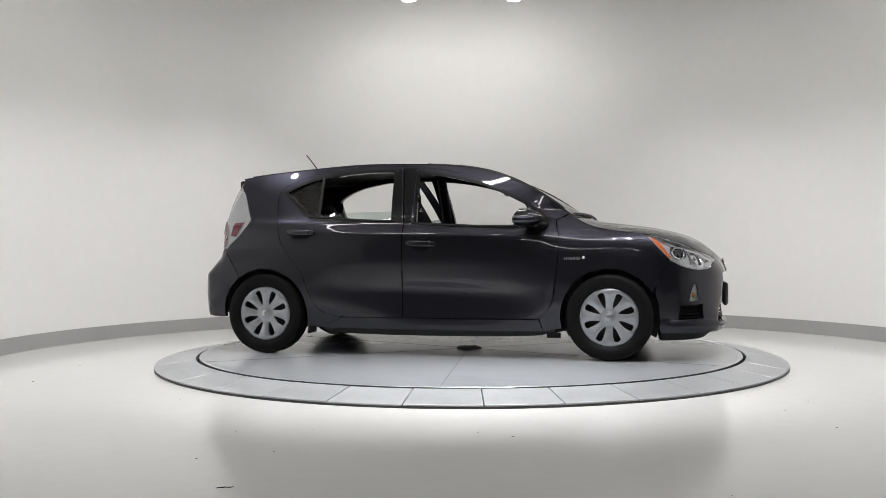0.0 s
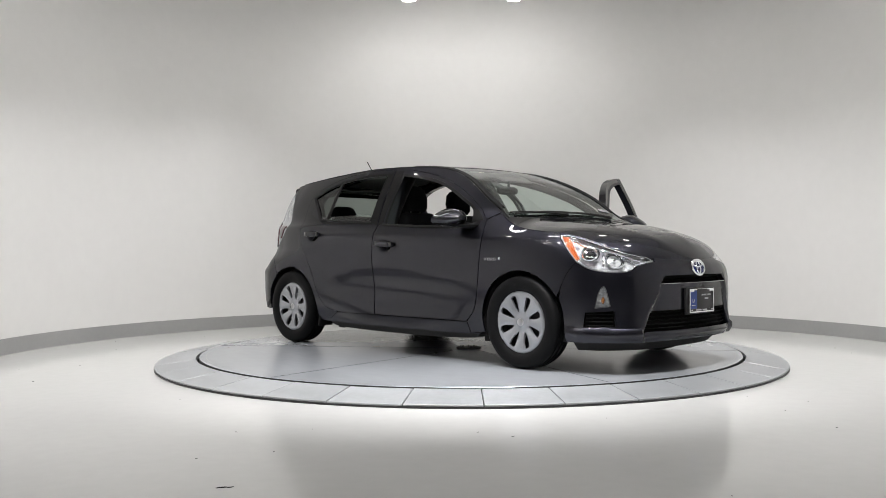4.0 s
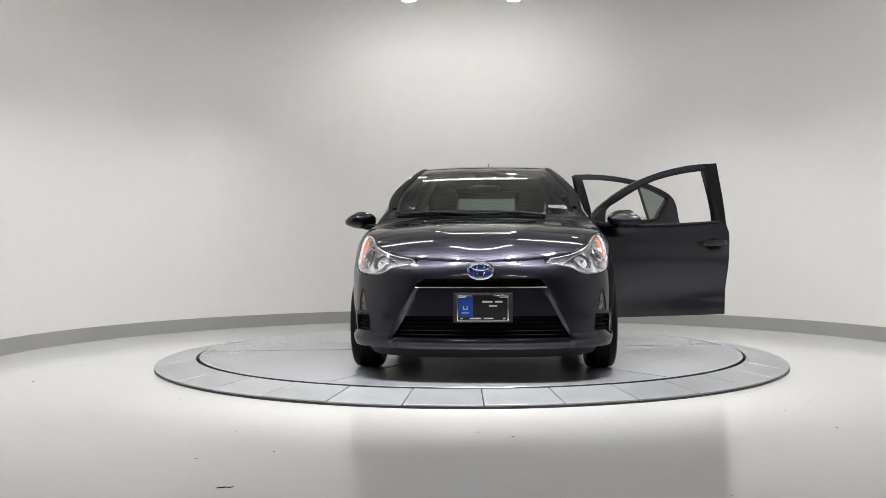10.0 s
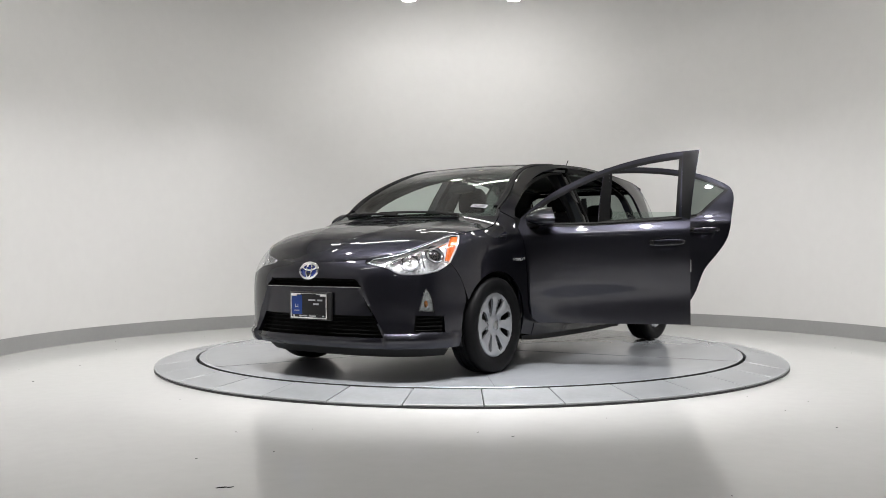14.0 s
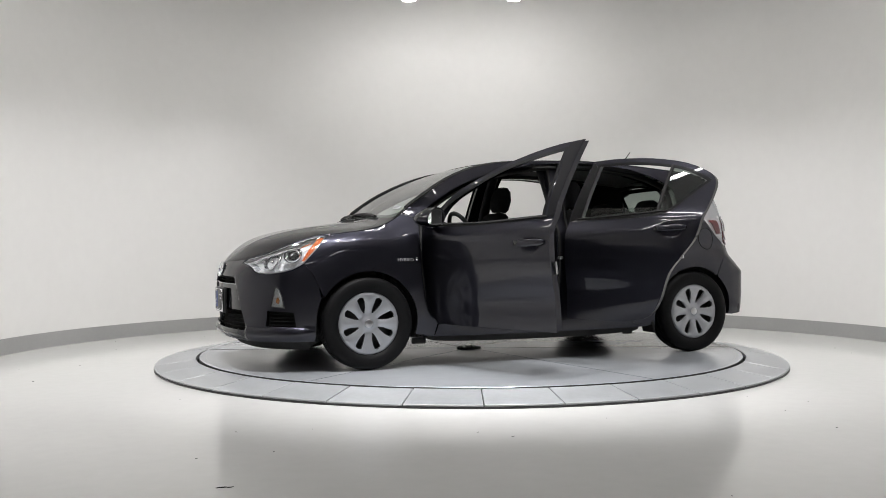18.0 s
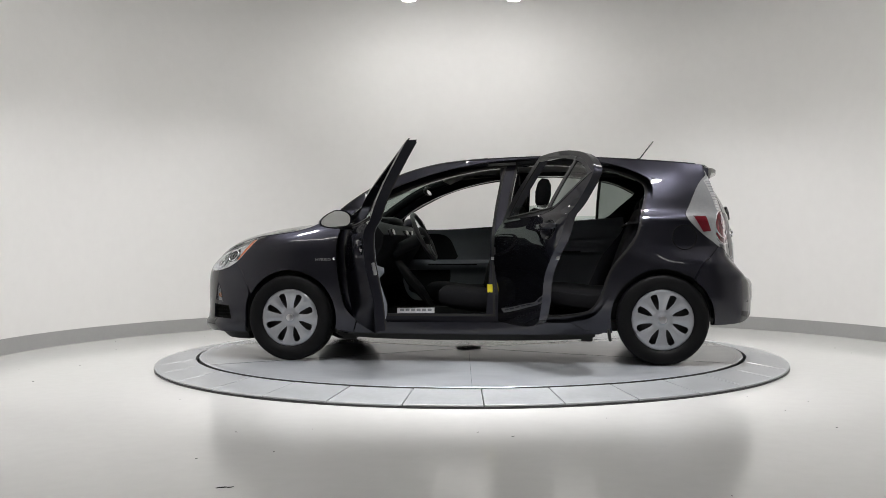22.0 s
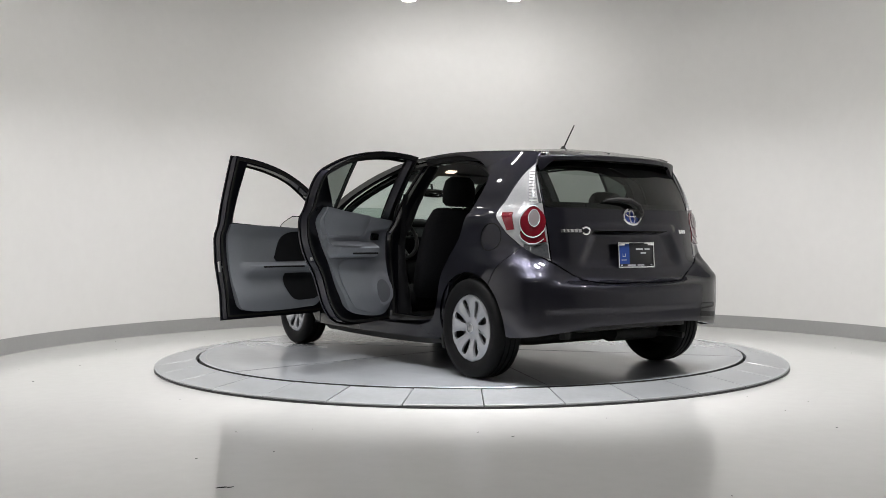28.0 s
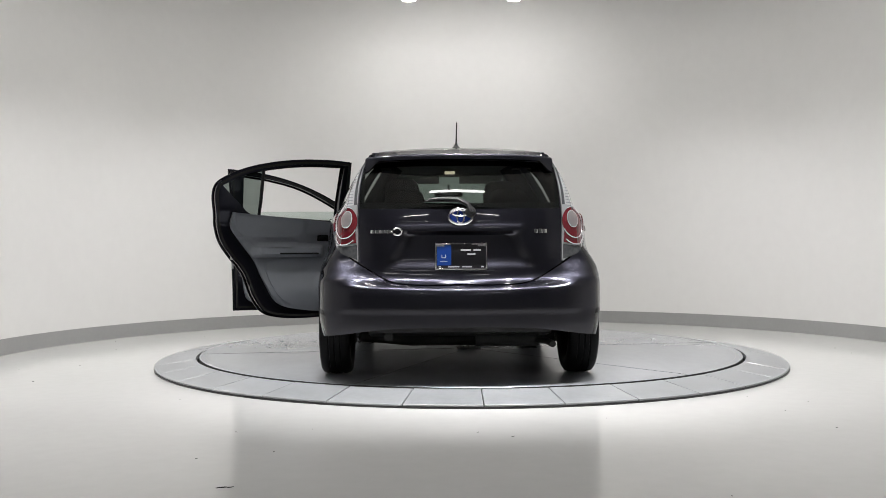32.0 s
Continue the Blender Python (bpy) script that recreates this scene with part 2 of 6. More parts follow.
def stains(m, scale, low, high, dark, gloss, stretch=(1, 1, 1)):
    """Dark glossy patches over a surface, with ragged outlines."""
    n, l = m.node_tree.nodes, m.node_tree.links
    b = n["Principled BSDF"]
    tc, mp, t, r = n.new("ShaderNodeTexCoord"), n.new("ShaderNodeMapping"), n.new("ShaderNodeTexNoise"), n.new("ShaderNodeMapRange")
    mp.inputs["Scale"].default_value = stretch
    t.inputs["Scale"].default_value, t.inputs["Detail"].default_value, t.inputs["Roughness"].default_value = scale, 5, 0.5
    r.inputs["From Min"].default_value, r.inputs["From Max"].default_value = low, high
    l.new(tc.outputs["Object"], mp.inputs["Vector"]), l.new(mp.outputs[0], t.inputs["Vector"]), l.new(t.outputs["Fac"], r.inputs["Value"])
    for socket, end in (("Base Color", dark), ("Roughness", gloss)):
        k, v = n.new("ShaderNodeMapRange"), n.new("ShaderNodeVectorMath")
        k.inputs["To Min"].default_value, k.inputs["To Max"].default_value = 1.0, end
        v.operation = "SCALE"
        l.new(r.outputs[0], k.inputs["Value"])
        if socket == "Roughness" and not b.inputs[socket].links:
            continue
        l.new(b.inputs[socket].links[0].from_socket, v.inputs[0]), l.new(k.outputs[0], v.inputs["Scale"]), l.new(v.outputs[0], b.inputs[socket])
    return m


WALL_PAINT = material("white_wall_paint", (0.78, 0.773, 0.76), 0.7, noise_scale=0.7, vary=0.02, bump=0.05, bump_scale=60)
# the hall's darkness is put into this colour, for the car's reflections
DARK_WALL = material("dark_hall_colour", (0.24, 0.24, 0.245), 0.8, noise_scale=1.2, vary=0.1)
CEILING_PAINT = material("white_ceiling_paint", (0.75, 0.74, 0.72), 0.85, noise_scale=0.8, vary=0.02)
BASE_GREY = material("grey_rubber_cove_base", (0.33, 0.33, 0.325), 0.5, noise_scale=2, vary=0.04)
FLOOR_EPOXY = material("pale_epoxy_floor", (0.605, 0.605, 0.592), 0.12, noise_scale=0.9, vary=0.03, bump=0.01, bump_scale=8, spec=0.5)
TILE_GREY = material("grey_metal_ramp_plate", (0.385, 0.40, 0.415), 0.36, 0.35, noise_scale=2.4, vary=0.16, rough_vary=0.10, bump=0.06, bump_scale=30)
per_piece(TILE_GREY, 0.90, 1.10)
DECK_GREY = material("worn_grey_deck", (0.335, 0.352, 0.374), 0.18, 0.10, noise_scale=0.6, vary=0.05, stretch=(1, 2.2, 1))
stains(DECK_GREY, 0.55, 0.52, 0.78, 0.82, 0.85, (1, 2.0, 1))
stains(TILE_GREY, 3.0, 0.50, 0.72, 0.80, 0.8)
STEEL_DARK = material("dark_steel_edge", (0.05, 0.05, 0.05), 0.5, 0.4)
BLACK_GAP = material("black_gap", (0.006, 0.006, 0.006), 0.8, spec=0.1)
PAINT = material("grey_metallic_car_paint", (0.0255, 0.0257, 0.0345), 0.31, 0.90, coat=0.9, noise_scale=900, vary=0.18, spec=0.1, coat_rough=0.012)
PAINT.node_tree.nodes["Principled BSDF"].inputs["Specular Tint"].default_value = (0.15, 0.15, 0.17, 1)
BLACK_PLASTIC = material("black_plastic", (0.016, 0.016, 0.017), 0.45, noise_scale=20, vary=0.1, bump=0.15, bump_scale=900)
BLACK_SATIN = material("satin_black_film", (0.010, 0.010, 0.011), 0.28, noise_scale=30, vary=0.1, spec=0.12)
GLOSS_BLACK = material("gloss_black_trim", (0.012, 0.012, 0.013), 0.12, coat=0.5)
RUBBER = material("black_rubber_seal", (0.012, 0.012, 0.012), 0.7)
TYRE_RUBBER = material("tyre_rubber", (0.0055, 0.0055, 0.006), 0.55, noise_scale=12, vary=0.2, bump=0.1, bump_scale=200, spec=0.14)
HUBCAP_SILVER = material("silver_painted_plastic", (0.37, 0.38, 0.405), 0.24, 0.6, coat=0.3, noise_scale=300, vary=0.05)
STEEL = material("steel_wheel", (0.025, 0.025, 0.025), 0.6, 0.3)
HUB_STEEL = material("worn_hub_steel", (0.36, 0.36, 0.35), 0.45, 0.5, noise_scale=30, vary=0.3)
CHROME = material("chrome", (0.85, 0.86, 0.88), 0.06, 1.0)
SATIN = material("satin_metal", (0.45, 0.45, 0.46), 0.3, 1.0)
GLASS = glass("clear_car_glass", (0.72, 0.80, 0.76))
SCREEN_GLASS = glass("windscreen_glass", (0.73, 0.85, 0.80))
DARK_GLASS = glass("tinted_car_glass", (0.27, 0.31, 0.29))
LENS = glass("clear_lamp_lens", (0.93, 0.94, 0.95))
RED_LENS = material("red_lamp_lens", (0.095, 0.004, 0.009), 0.08, coat=1.0, spec=0.6)
AMBER = facets(material("amber_reflector", (0.52, 0.105, 0.014), 0.10, coat=1.0, noise_scale=60, vary=0.2), 90, 0.25)
LAMP_CHROME = facets(material("lamp_reflector", (0.88, 0.89, 0.91), 0.12, 1.0), 80, 0.6)
LAMP_DISC = material("clear_lamp_disc", (0.30, 0.27, 0.275), 0.10, 0.5, coat=1.0)
LAMP_SILVER = facets(material("silvered_lamp_bowl", (0.92, 0.925, 0.94), 0.15, 0.42, noise_scale=40, vary=0.06), 42, 0.9)
LAMP_CLEAR = facets(material("clear_lamp_reflector", (0.40, 0.41, 0.425), 0.12, 0.55, coat=1.0, noise_scale=50, vary=0.06), 70, 0.12)
LAMP_RIM = material("silver_lamp_rim", (0.75, 0.76, 0.78), 0.16, 0.65, coat=0.6)
LAMP_FOG = facets(material("fog_lamp_bowl", (0.66, 0.67, 0.68), 0.15, 0.6, noise_scale=40, vary=0.1), 60, 0.7)
LAMP_SMOKE = material("smoky_clear_lamp", (0.055, 0.058, 0.062), 0.10, 0.2, coat=0.8, noise_scale=60, vary=0.35)
AMBER_PALE = material("amber_bulb", (0.30, 0.12, 0.04), 0.2, coat=0.6)
LAMP_WHITE = material("frosted_clear_lamp", (0.40, 0.41, 0.43), 0.18, 0.65, coat=1.0)
LAMP_DARK = material("lamp_recess", (0.05, 0.05, 0.055), 0.25, 0.5)
TRIM_GREY = material("grey_door_trim", (0.205, 0.218, 0.245), 0.6, noise_scale=8, vary=0.06, bump=0.12, bump_scale=700)
TRIM_MID = material("speaker_mesh_grey", (0.12, 0.128, 0.145), 0.7, noise_scale=8, vary=0.06, bump=0.4, bump_scale=500)
TRIM_DARK = material("dark_grey_trim", (0.009, 0.0093, 0.0108), 0.6, noise_scale=8, vary=0.1, bump=0.15, bump_scale=700, spec=0.25)
SEAT_CLOTH = material("dark_seat_cloth", (0.009, 0.009, 0.0105), 0.9, noise_scale=60, vary=0.25, bump=0.3, bump_scale=900, spec=0.2)
CARPET = material("black_carpet", (0.006, 0.006, 0.0066), 0.95, noise_scale=80, vary=0.3, bump=0.3, bump_scale=600)
HEADLINER = material("grey_headliner", (0.16, 0.16, 0.155), 0.9, noise_scale=30, vary=0.06)
MIRROR = material("mirror_glass", (0.86, 0.88, 0.88), 0.02, 1.0)
BLUE_PLATE = material("blue_plate_print", (0.006, 0.045, 0.25), 0.35, noise_scale=20, vary=0.12)
BLACK_PLATE = material("black_plate_print", (0.008, 0.008, 0.010), 0.35)
WHITE_PRINT = material("white_print", (0.48, 0.49, 0.51), 0.4)
SILVER_PRINT = material("silver_lettering", (0.45, 0.45, 0.47), 0.25, 0.4)
PAPER = material("white_paper", (0.60, 0.61, 0.64), 0.8, noise_scale=12, vary=0.04)
YELLOW = material("yellow_label", (0.75, 0.62, 0.02), 0.5, noise_scale=40, vary=0.1)
BADGE_BLUE = material("blue_badge_enamel", (0.01, 0.03, 0.20), 0.15, 0.3, coat=1.0)
LAMP_GLOW = material("glowing_lamp", (0.9, 0.9, 0.9), 0.5, emit=(1.0, 0.97, 0.92), strength=30.0)
STRIP_GLOW = material("glowing_tube", (0.9, 0.9, 0.9), 0.5, emit=(1.0, 0.985, 0.96), strength=14.0)
CABIN_GLOW = material("cabin_lamp", (0.9, 0.85, 0.8), 0.5, emit=(1.0, 0.80, 0.60), strength=1.6)
# ---- mesh helpers ----


def mesh_object(name, bm, mat, parent=None, label="", smooth=40):
    me = bpy.data.meshes.new(name)
    bm.to_mesh(me)
    bm.free()
    for m in (mat if isinstance(mat, (list, tuple)) else [mat]):
        me.materials.append(m)
    if smooth:
        me.shade_smooth()
        me.set_sharp_from_angle(angle=radians(smooth))
    ob = new(name, me)
    ob.parent = parent
    if label:
        tagged(ob, label)
    return ob


def part(name, bm, mat, parent, label="", smooth=40):
    return mesh_object(name, bm, mat, parent, label, smooth)


def thing(name, label, category, m=None, group="", kind=""):
    ob = new(name)
    ob.empty_display_size = 0.1
    if m is not None:
        ob.matrix_world = m
    return tagged(ob, label, category, group, kind)


def box(sx, sy, sz, m=None, bevel=0.0, seg=2, bm=None):
    bm = bm or bmesh.new()
    r = bmesh.ops.create_cube(bm, size=1, matrix=Matrix.Diagonal((sx, sy, sz, 1)))
    if bevel:
        edges = list({e for v in r["verts"] for e in v.link_edges})
        r = bmesh.ops.bevel(bm, geom=edges, offset=bevel, segments=seg, affect="EDGES", profile=0.5)
        vs = list({v for f in r["faces"] for v in f.verts} | set(v for v in r["verts"]))
    else:
        vs = r["verts"]
    if m is not None:
        bmesh.ops.transform(bm, matrix=m, verts=vs)
    return bm


def lathe(profile, n=48, m=None, bm=None, closed=False):
    """Turn (radius, height) pairs round z."""
    bm = bm or bmesh.new()
    rings = []
    for r, z in profile:
        if r < 1e-6:
            rings.append([bm.verts.new((0, 0, z))])
        else:
            rings.append([bm.verts.new((r * math.cos(a), r * math.sin(a), z)) for a in (2 * math.pi * i / n for i in range(n))])
    pairs = list(zip(rings, rings[1:])) + ([(rings[-1], rings[0])] if closed else [])
    for a, b in pairs:
        for i in range(n):
            j = (i + 1) % n
            q = [a[i % len(a)], a[j % len(a)], b[j % len(b)], b[i % len(b)]]
            q = [v for k, v in enumerate(q) if v not in q[:k]]
            if len(q) > 2:
                bm.faces.new(q)
    if m is not None:
        bmesh.ops.transform(bm, matrix=m, verts=[v for r in rings for v in r])
    return bm


def tube(points, radius, n=10, bm=None, flat=1.0, cap=True):
    """A round bar along points; radius may be a list; flat squeezes it sideways."""
    bm = bm or bmesh.new()
    pts = [Vector(p) for p in points]
    rad = radius if isinstance(radius, (list, tuple)) else [radius] * len(pts)
    rings, up = [], Vector((0, 0, 1))
    for i, p in enumerate(pts):
        d = (pts[min(i + 1, len(pts) - 1)] - pts[max(i - 1, 0)]).normalized()
        a = d.cross(up if abs(d.z) < 0.95 else Vector((1, 0, 0))).normalized()
        b = a.cross(d).normalized()
        rings.append([bm.verts.new(p + a * (math.cos(t) * rad[i]) + b * (math.sin(t) * rad[i] * flat)) for t in (2 * math.pi * k / n for k in range(n))])
    for a, b in zip(rings, rings[1:]):
        for i in range(n):
            j = (i + 1) % n
            bm.faces.new((a[i], b[i], b[j], a[j]))
    if cap:
        bm.faces.new(rings[0]), bm.faces.new(rings[-1][::-1])
    return bm


def curve_points(ctrl, step, closed=True):
    """A rounded outline: ctrl points (x, y[, 1 = sharp corner]) joined by short even steps; runs between sharp corners are splined."""
    pts = [np.array(c[:2], float) for c in ctrl]
    sharp = [len(c) > 2 and c[2] > 0 for c in ctrl]
    n, out = len(pts), []
    for i in range(n if closed else n - 1):
        j = (i + 1) % n
        p1, p2 = pts[i], pts[j]
        p0 = p1 * 2 - p2 if sharp[i] or (not closed and i == 0) else pts[i - 1]
        p3 = p2 * 2 - p1 if sharp[j] or (not closed and j == n - 1) else pts[(j + 1) % n]
        k = max(1, int(math.ceil(np.hypot(*(p2 - p1)) / step)))
        # centripetal knots keep the curve from looping
        t01, t12, t23 = (max(np.hypot(*(b - a)), 1e-6) ** 0.5 for a, b in ((p0, p1), (p1, p2), (p2, p3)))
        m1 = (p2 - p1) + t12 * ((p1 - p0) / t01 - (p2 - p0) / (t01 + t12))
        m2 = (p2 - p1) + t12 * ((p3 - p2) / t23 - (p3 - p1) / (t12 + t23))
        for q in range(k):
            t = q / k
            out.append((2 * t**3 - 3 * t**2 + 1) * p1 + (t**3 - 2 * t**2 + t) * m1 + (-2 * t**3 + 3 * t**2) * p2 + (t**3 - t**2) * m2)
    if not closed:
        out.append(pts[-1])
    return np.array(out)


def straight(ctrl):
    return [(c[0], c[1], 1) for c in ctrl]


def shrink(poly, d):
    """A closed outline moved inwards by d (outwards where negative)."""
    a, b = np.roll(poly, 1, 0), np.roll(poly, -1, 0)
    area = np.sum(poly[:, 0] * b[:, 1] - b[:, 0] * poly[:, 1])
    t1, t2 = poly - a, b - poly
    t1, t2 = t1 / np.maximum(np.hypot(*t1.T), 1e-9)[:, None], t2 / np.maximum(np.hypot(*t2.T), 1e-9)[:, None]
    n = np.stack([-(t1 + t2)[:, 1], (t1 + t2)[:, 0]], 1)
    n /= np.maximum(np.hypot(*n.T), 1e-9)[:, None]
    c = np.maximum(np.sum(n * np.stack([-t1[:, 1], t1[:, 0]], 1), 1), 0.5)
    return poly + n * (d / c)[:, None] * (1 if area > 0 else -1)


def inside(poly, p):
    x, y = p[:, 0], p[:, 1]
    r = np.zeros(len(p), bool)
    for (x1, y1), (x2, y2) in zip(poly, np.roll(poly, -1, 0)):
        c = (y1 > y) != (y2 > y)
        r ^= c & (x < (x2 - x1) * (y - y1) / ((y2 - y1) if y2 != y1 else 1e-12) + x1)
    return r


def edge_distance(poly, p):
    d = np.full(len(p), 1e9)
    for a, b in zip(poly, np.roll(poly, -1, 0)):
        e = b - a
        t = np.clip(((p - a) @ e) / max(e @ e, 1e-12), 0, 1)
        d = np.minimum(d, np.hypot(*(p - a - t[:, None] * e).T))
    return d


def fill(outer, holes=(), step=0.04):
    """Even triangles inside an outline: points and faces."""
    from mathutils import geometry
    loops = [np.asarray(outer)] + [np.asarray(h) for h in holes]
    lo, hi = loops[0].min(0), loops[0].max(0)
    gx, gy = np.meshgrid(np.arange(lo[0], hi[0], step), np.arange(lo[1], hi[1], step * 0.87))
    gx = gx + (np.arange(gx.shape[0]) % 2)[:, None] * step / 2
    grid = np.stack([gx.ravel(), gy.ravel()], 1)
    keep = inside(loops[0], grid)
    for h in loops[1:]:
        keep &= ~inside(h, grid)
    grid = grid[keep]
    for h in loops:
        if len(grid):
            grid = grid[edge_distance(h, grid) > step * 0.45]
    pts, edges = [], []
    for h in loops:
        k = len(pts)
        pts += [Vector(p) for p in h]
        edges += [(k + i, k + (i + 1) % len(h)) for i in range(len(h))]
    pts += [Vector(p) for p in grid]
    v, e, f, *_ = geometry.delaunay_2d_cdt(pts, edges, [], 0, 1e-6)
    v = np.array([tuple(p) for p in v])
    mid = np.array([v[list(t)].mean(0) for t in f])
    ok = inside(loops[0], mid)
    for h in loops[1:]:
        ok &= ~inside(h, mid)
    return v, [t for t, k in zip(f, ok) if k]


def sheet(outer, holes, surface, step=0.045, thick=0.012, gap=0.0014, lift=0.0, both=False, flip=False, bm=None):
    """A curved panel: the outline on a surface(u, v, depth), its edges turned inwards by thick."""
    bm = bm or bmesh.new()
    outer = shrink(np.asarray(outer), gap)
    holes = [shrink(np.asarray(h), -gap) for h in holes]
    v, f = fill(outer, holes, step)
    front = [bm.verts.new(p) for p in surface(v[:, 0], v[:, 1], -lift)]
    count = {}
    for t in f:
        t = t[::-1] if flip else t
        try:
            bm.faces.new([front[i] for i in t])
        except ValueError:
            continue
        for a, b in zip(t, (*t[1:], t[0])):
            count[(a, b)] = count.get((a, b), 0) + 1
    if thick:
        rim = [(a, b) for a, b in count if (b, a) not in count]
        idx = sorted({i for e in rim for i in e}) if not both else list(range(len(v)))
        back = dict(zip(idx, (bm.verts.new(p) for p in surface(v[idx, 0], v[idx, 1], thick - lift))))
        for a, b in rim:
            bm.faces.new((front[b], front[a], back[a], back[b]))
        if both:
            for t in f:
                t = t if flip else t[::-1]
                bm.faces.new([back[i] for i in t])
    return bm


def mirrored(bm):
    """The same mesh on the car's other side."""
    o = bm.copy()
    bmesh.ops.scale(o, vec=(1, -1, 1), verts=o.verts)
    bmesh.ops.reverse_faces(o, faces=o.faces)
    return o


def words(text, size, m, mat, parent=None, depth=0.0015, name="lettering", label="", align="CENTER", shear=0.0, wide=1.0):
    """Raised letters as a mesh."""
    c = bpy.data.curves.new(name, "FONT")
    c.body, c.size, c.extrude, c.align_x, c.align_y, c.shear = text, size, depth, align, "CENTER", shear
    ob = bpy.data.objects.new("tmp", c)
    scene.collection.objects.link(ob)
    dg = bpy.context.evaluated_depsgraph_get()
    me = bpy.data.meshes.new_from_object(ob.evaluated_get(dg))
    bpy.data.objects.remove(ob)
    me.transform(m @ Matrix.Diagonal((wide, 1, 1, 1)))
    me.materials.clear()
    me.materials.append(mat)
    o = new(name, me)
    o.parent = parent
    if label:
        tagged(o, label)
    return o


def loft(sections, bm=None, cap=True):
    """Skin between closed rings of equal length."""
    bm = bm or bmesh.new()
    vs = [[bm.verts.new(p) for p in r] for r in sections]
    for a, b in zip(vs, vs[1:]):
        for j in range(len(a)):
            k = (j + 1) % len(a)
            bm.faces.new((a[j], a[k], b[k], b[j]))
    if cap:
        bm.faces.new(vs[0][::-1]), bm.faces.new(vs[-1])
    bmesh.ops.recalc_face_normals(bm, faces=bm.faces)
    return bm


def rounded(cx, cy, cz, u, v, a, b, power=4, n=24):
    """A rounded rectangle ring in the plane of u and v."""
    u, v, c = Vector(u), Vector(v), Vector((cx, cy, cz))
    out = []
    for i in range(n):
        t = 2 * math.pi * i / n
        x, y = math.cos(t), math.sin(t)
        out.append(c + u * (a * math.copysign(abs(x) ** (2 / power), x)) + v * (b * math.copysign(abs(y) ** (2 / power), y)))
    return out
# ---- the studio ----


def room_point(a, grow=0.0):
    return ROOM_C[0] + (ROOM_RX + grow) * math.cos(a), ROOM_C[1] + (ROOM_RY + grow) * math.sin(a)


BACK_Y = -9.2
# the curved wall: straight flanks that run back past the camera, and a half round
FRONT_Y = -5.2          # the white stage ends here; the added, unseen dark hall begins
ROOM_LINE = [(ROOM_C[0] + ROOM_RX, y) for y in (FRONT_Y, -3.6, -2.2, -1.2)]
ROOM_LINE += [room_point(math.pi * i / 72) for i in range(73)]
ROOM_LINE += [(ROOM_C[0] - ROOM_RX, y) for y in (-1.2, -2.2, -3.6, FRONT_Y)]


def ribbon(line, off0, off1, z0, z1, cove=0.0):
    """A wall strip with thickness along a plan line; off: outwards."""
    bm = bmesh.new()
    n = len(line)
    rows = []
    for i, p in enumerate(line):
        a, b = Vector(line[max(i - 1, 0)]), Vector(line[min(i + 1, n - 1)])
        d = (b - a).normalized()
        o = Vector((d.y, -d.x))
        q = Vector(p)
        sec = [(q + o * off0, z0), (q + o * (off0 + cove), z1), (q + o * off1, z1), (q + o * off1, z0)]
        rows.append([bm.verts.new((s.x, s.y, z)) for s, z in sec])
    for r0, r1 in zip(rows, rows[1:]):
        for k in range(4):
            bm.faces.new((r0[k], r0[(k + 1) % 4], r1[(k + 1) % 4], r1[k]))
    bm.faces.new(rows[0][::-1]), bm.faces.new(rows[-1])
    bmesh.ops.recalc_face_normals(bm, faces=bm.faces)
    return bm


tagged(mesh_object("wall_curved", ribbon(ROOM_LINE, 0.0, 0.15, 0.0, CEIL), WALL_PAINT, smooth=30),
       "white painted curved studio wall, softly washed with light", "wall", kind="structure")
tagged(mesh_object("baseboard", ribbon(ROOM_LINE, -0.012, -0.001, 0.0, 0.132, 0.004), BASE_GREY, smooth=30),
       "grey rubber cove base along the curved wall", "baseboard", kind="structure")
# unseen hall round the camera, added so that the car reflects darkness
for nm, bm in (("wall_left", box(0.15, FRONT_Y - BACK_Y, CEIL, pose(ROOM_C[0] - ROOM_RX - 0.20, (FRONT_Y + BACK_Y) / 2, CEIL / 2))),
               ("wall_right", box(0.15, FRONT_Y - BACK_Y, CEIL, pose(ROOM_C[0] + ROOM_RX + 0.20, (FRONT_Y + BACK_Y) / 2, CEIL / 2))),
               ("wall_back", box(2 * ROOM_RX + 0.55, 0.15, CEIL, pose(ROOM_C[0], BACK_Y - 0.08, CEIL / 2)))):
    tagged(mesh_object(nm, bm, DARK_WALL, smooth=0), "unseen dark wall added behind the camera to darken reflections", "wall", kind="structure")
tagged(mesh_object("ceiling", box(2 * ROOM_RX + 0.6, 4.3 - FRONT_Y, 0.12, pose(ROOM_C[0], (4.3 + FRONT_Y) / 2, CEIL + 0.062)), CEILING_PAINT, smooth=0),
       "plain white studio ceiling with hanging lamps", "ceiling", kind="structure")
tagged(mesh_object("ceiling_hall", box(2 * ROOM_RX + 0.6, FRONT_Y - BACK_Y + 0.2, 0.12, pose(ROOM_C[0], (FRONT_Y + BACK_Y) / 2 - 0.104, CEIL + 0.062)), DARK_WALL, smooth=0),
       "unseen dark ceiling added behind the camera to darken reflections", "ceiling", kind="structure")

# the floor, with a round pit for the turntable
bm = bmesh.new()
N = 96
inner = [bm.verts.new((2.345 * math.cos(2 * math.pi * i / N), TABLE_Y + 2.345 * math.sin(2 * math.pi * i / N), 0)) for i in range(N)]


def square_point(a):
    c, s = math.cos(a), math.sin(a)
    k = min(4.2 / max(abs(c), 1e-6), (4.1 if s > 0 else 9.3) / max(abs(s), 1e-6))
    return k * c, k * s


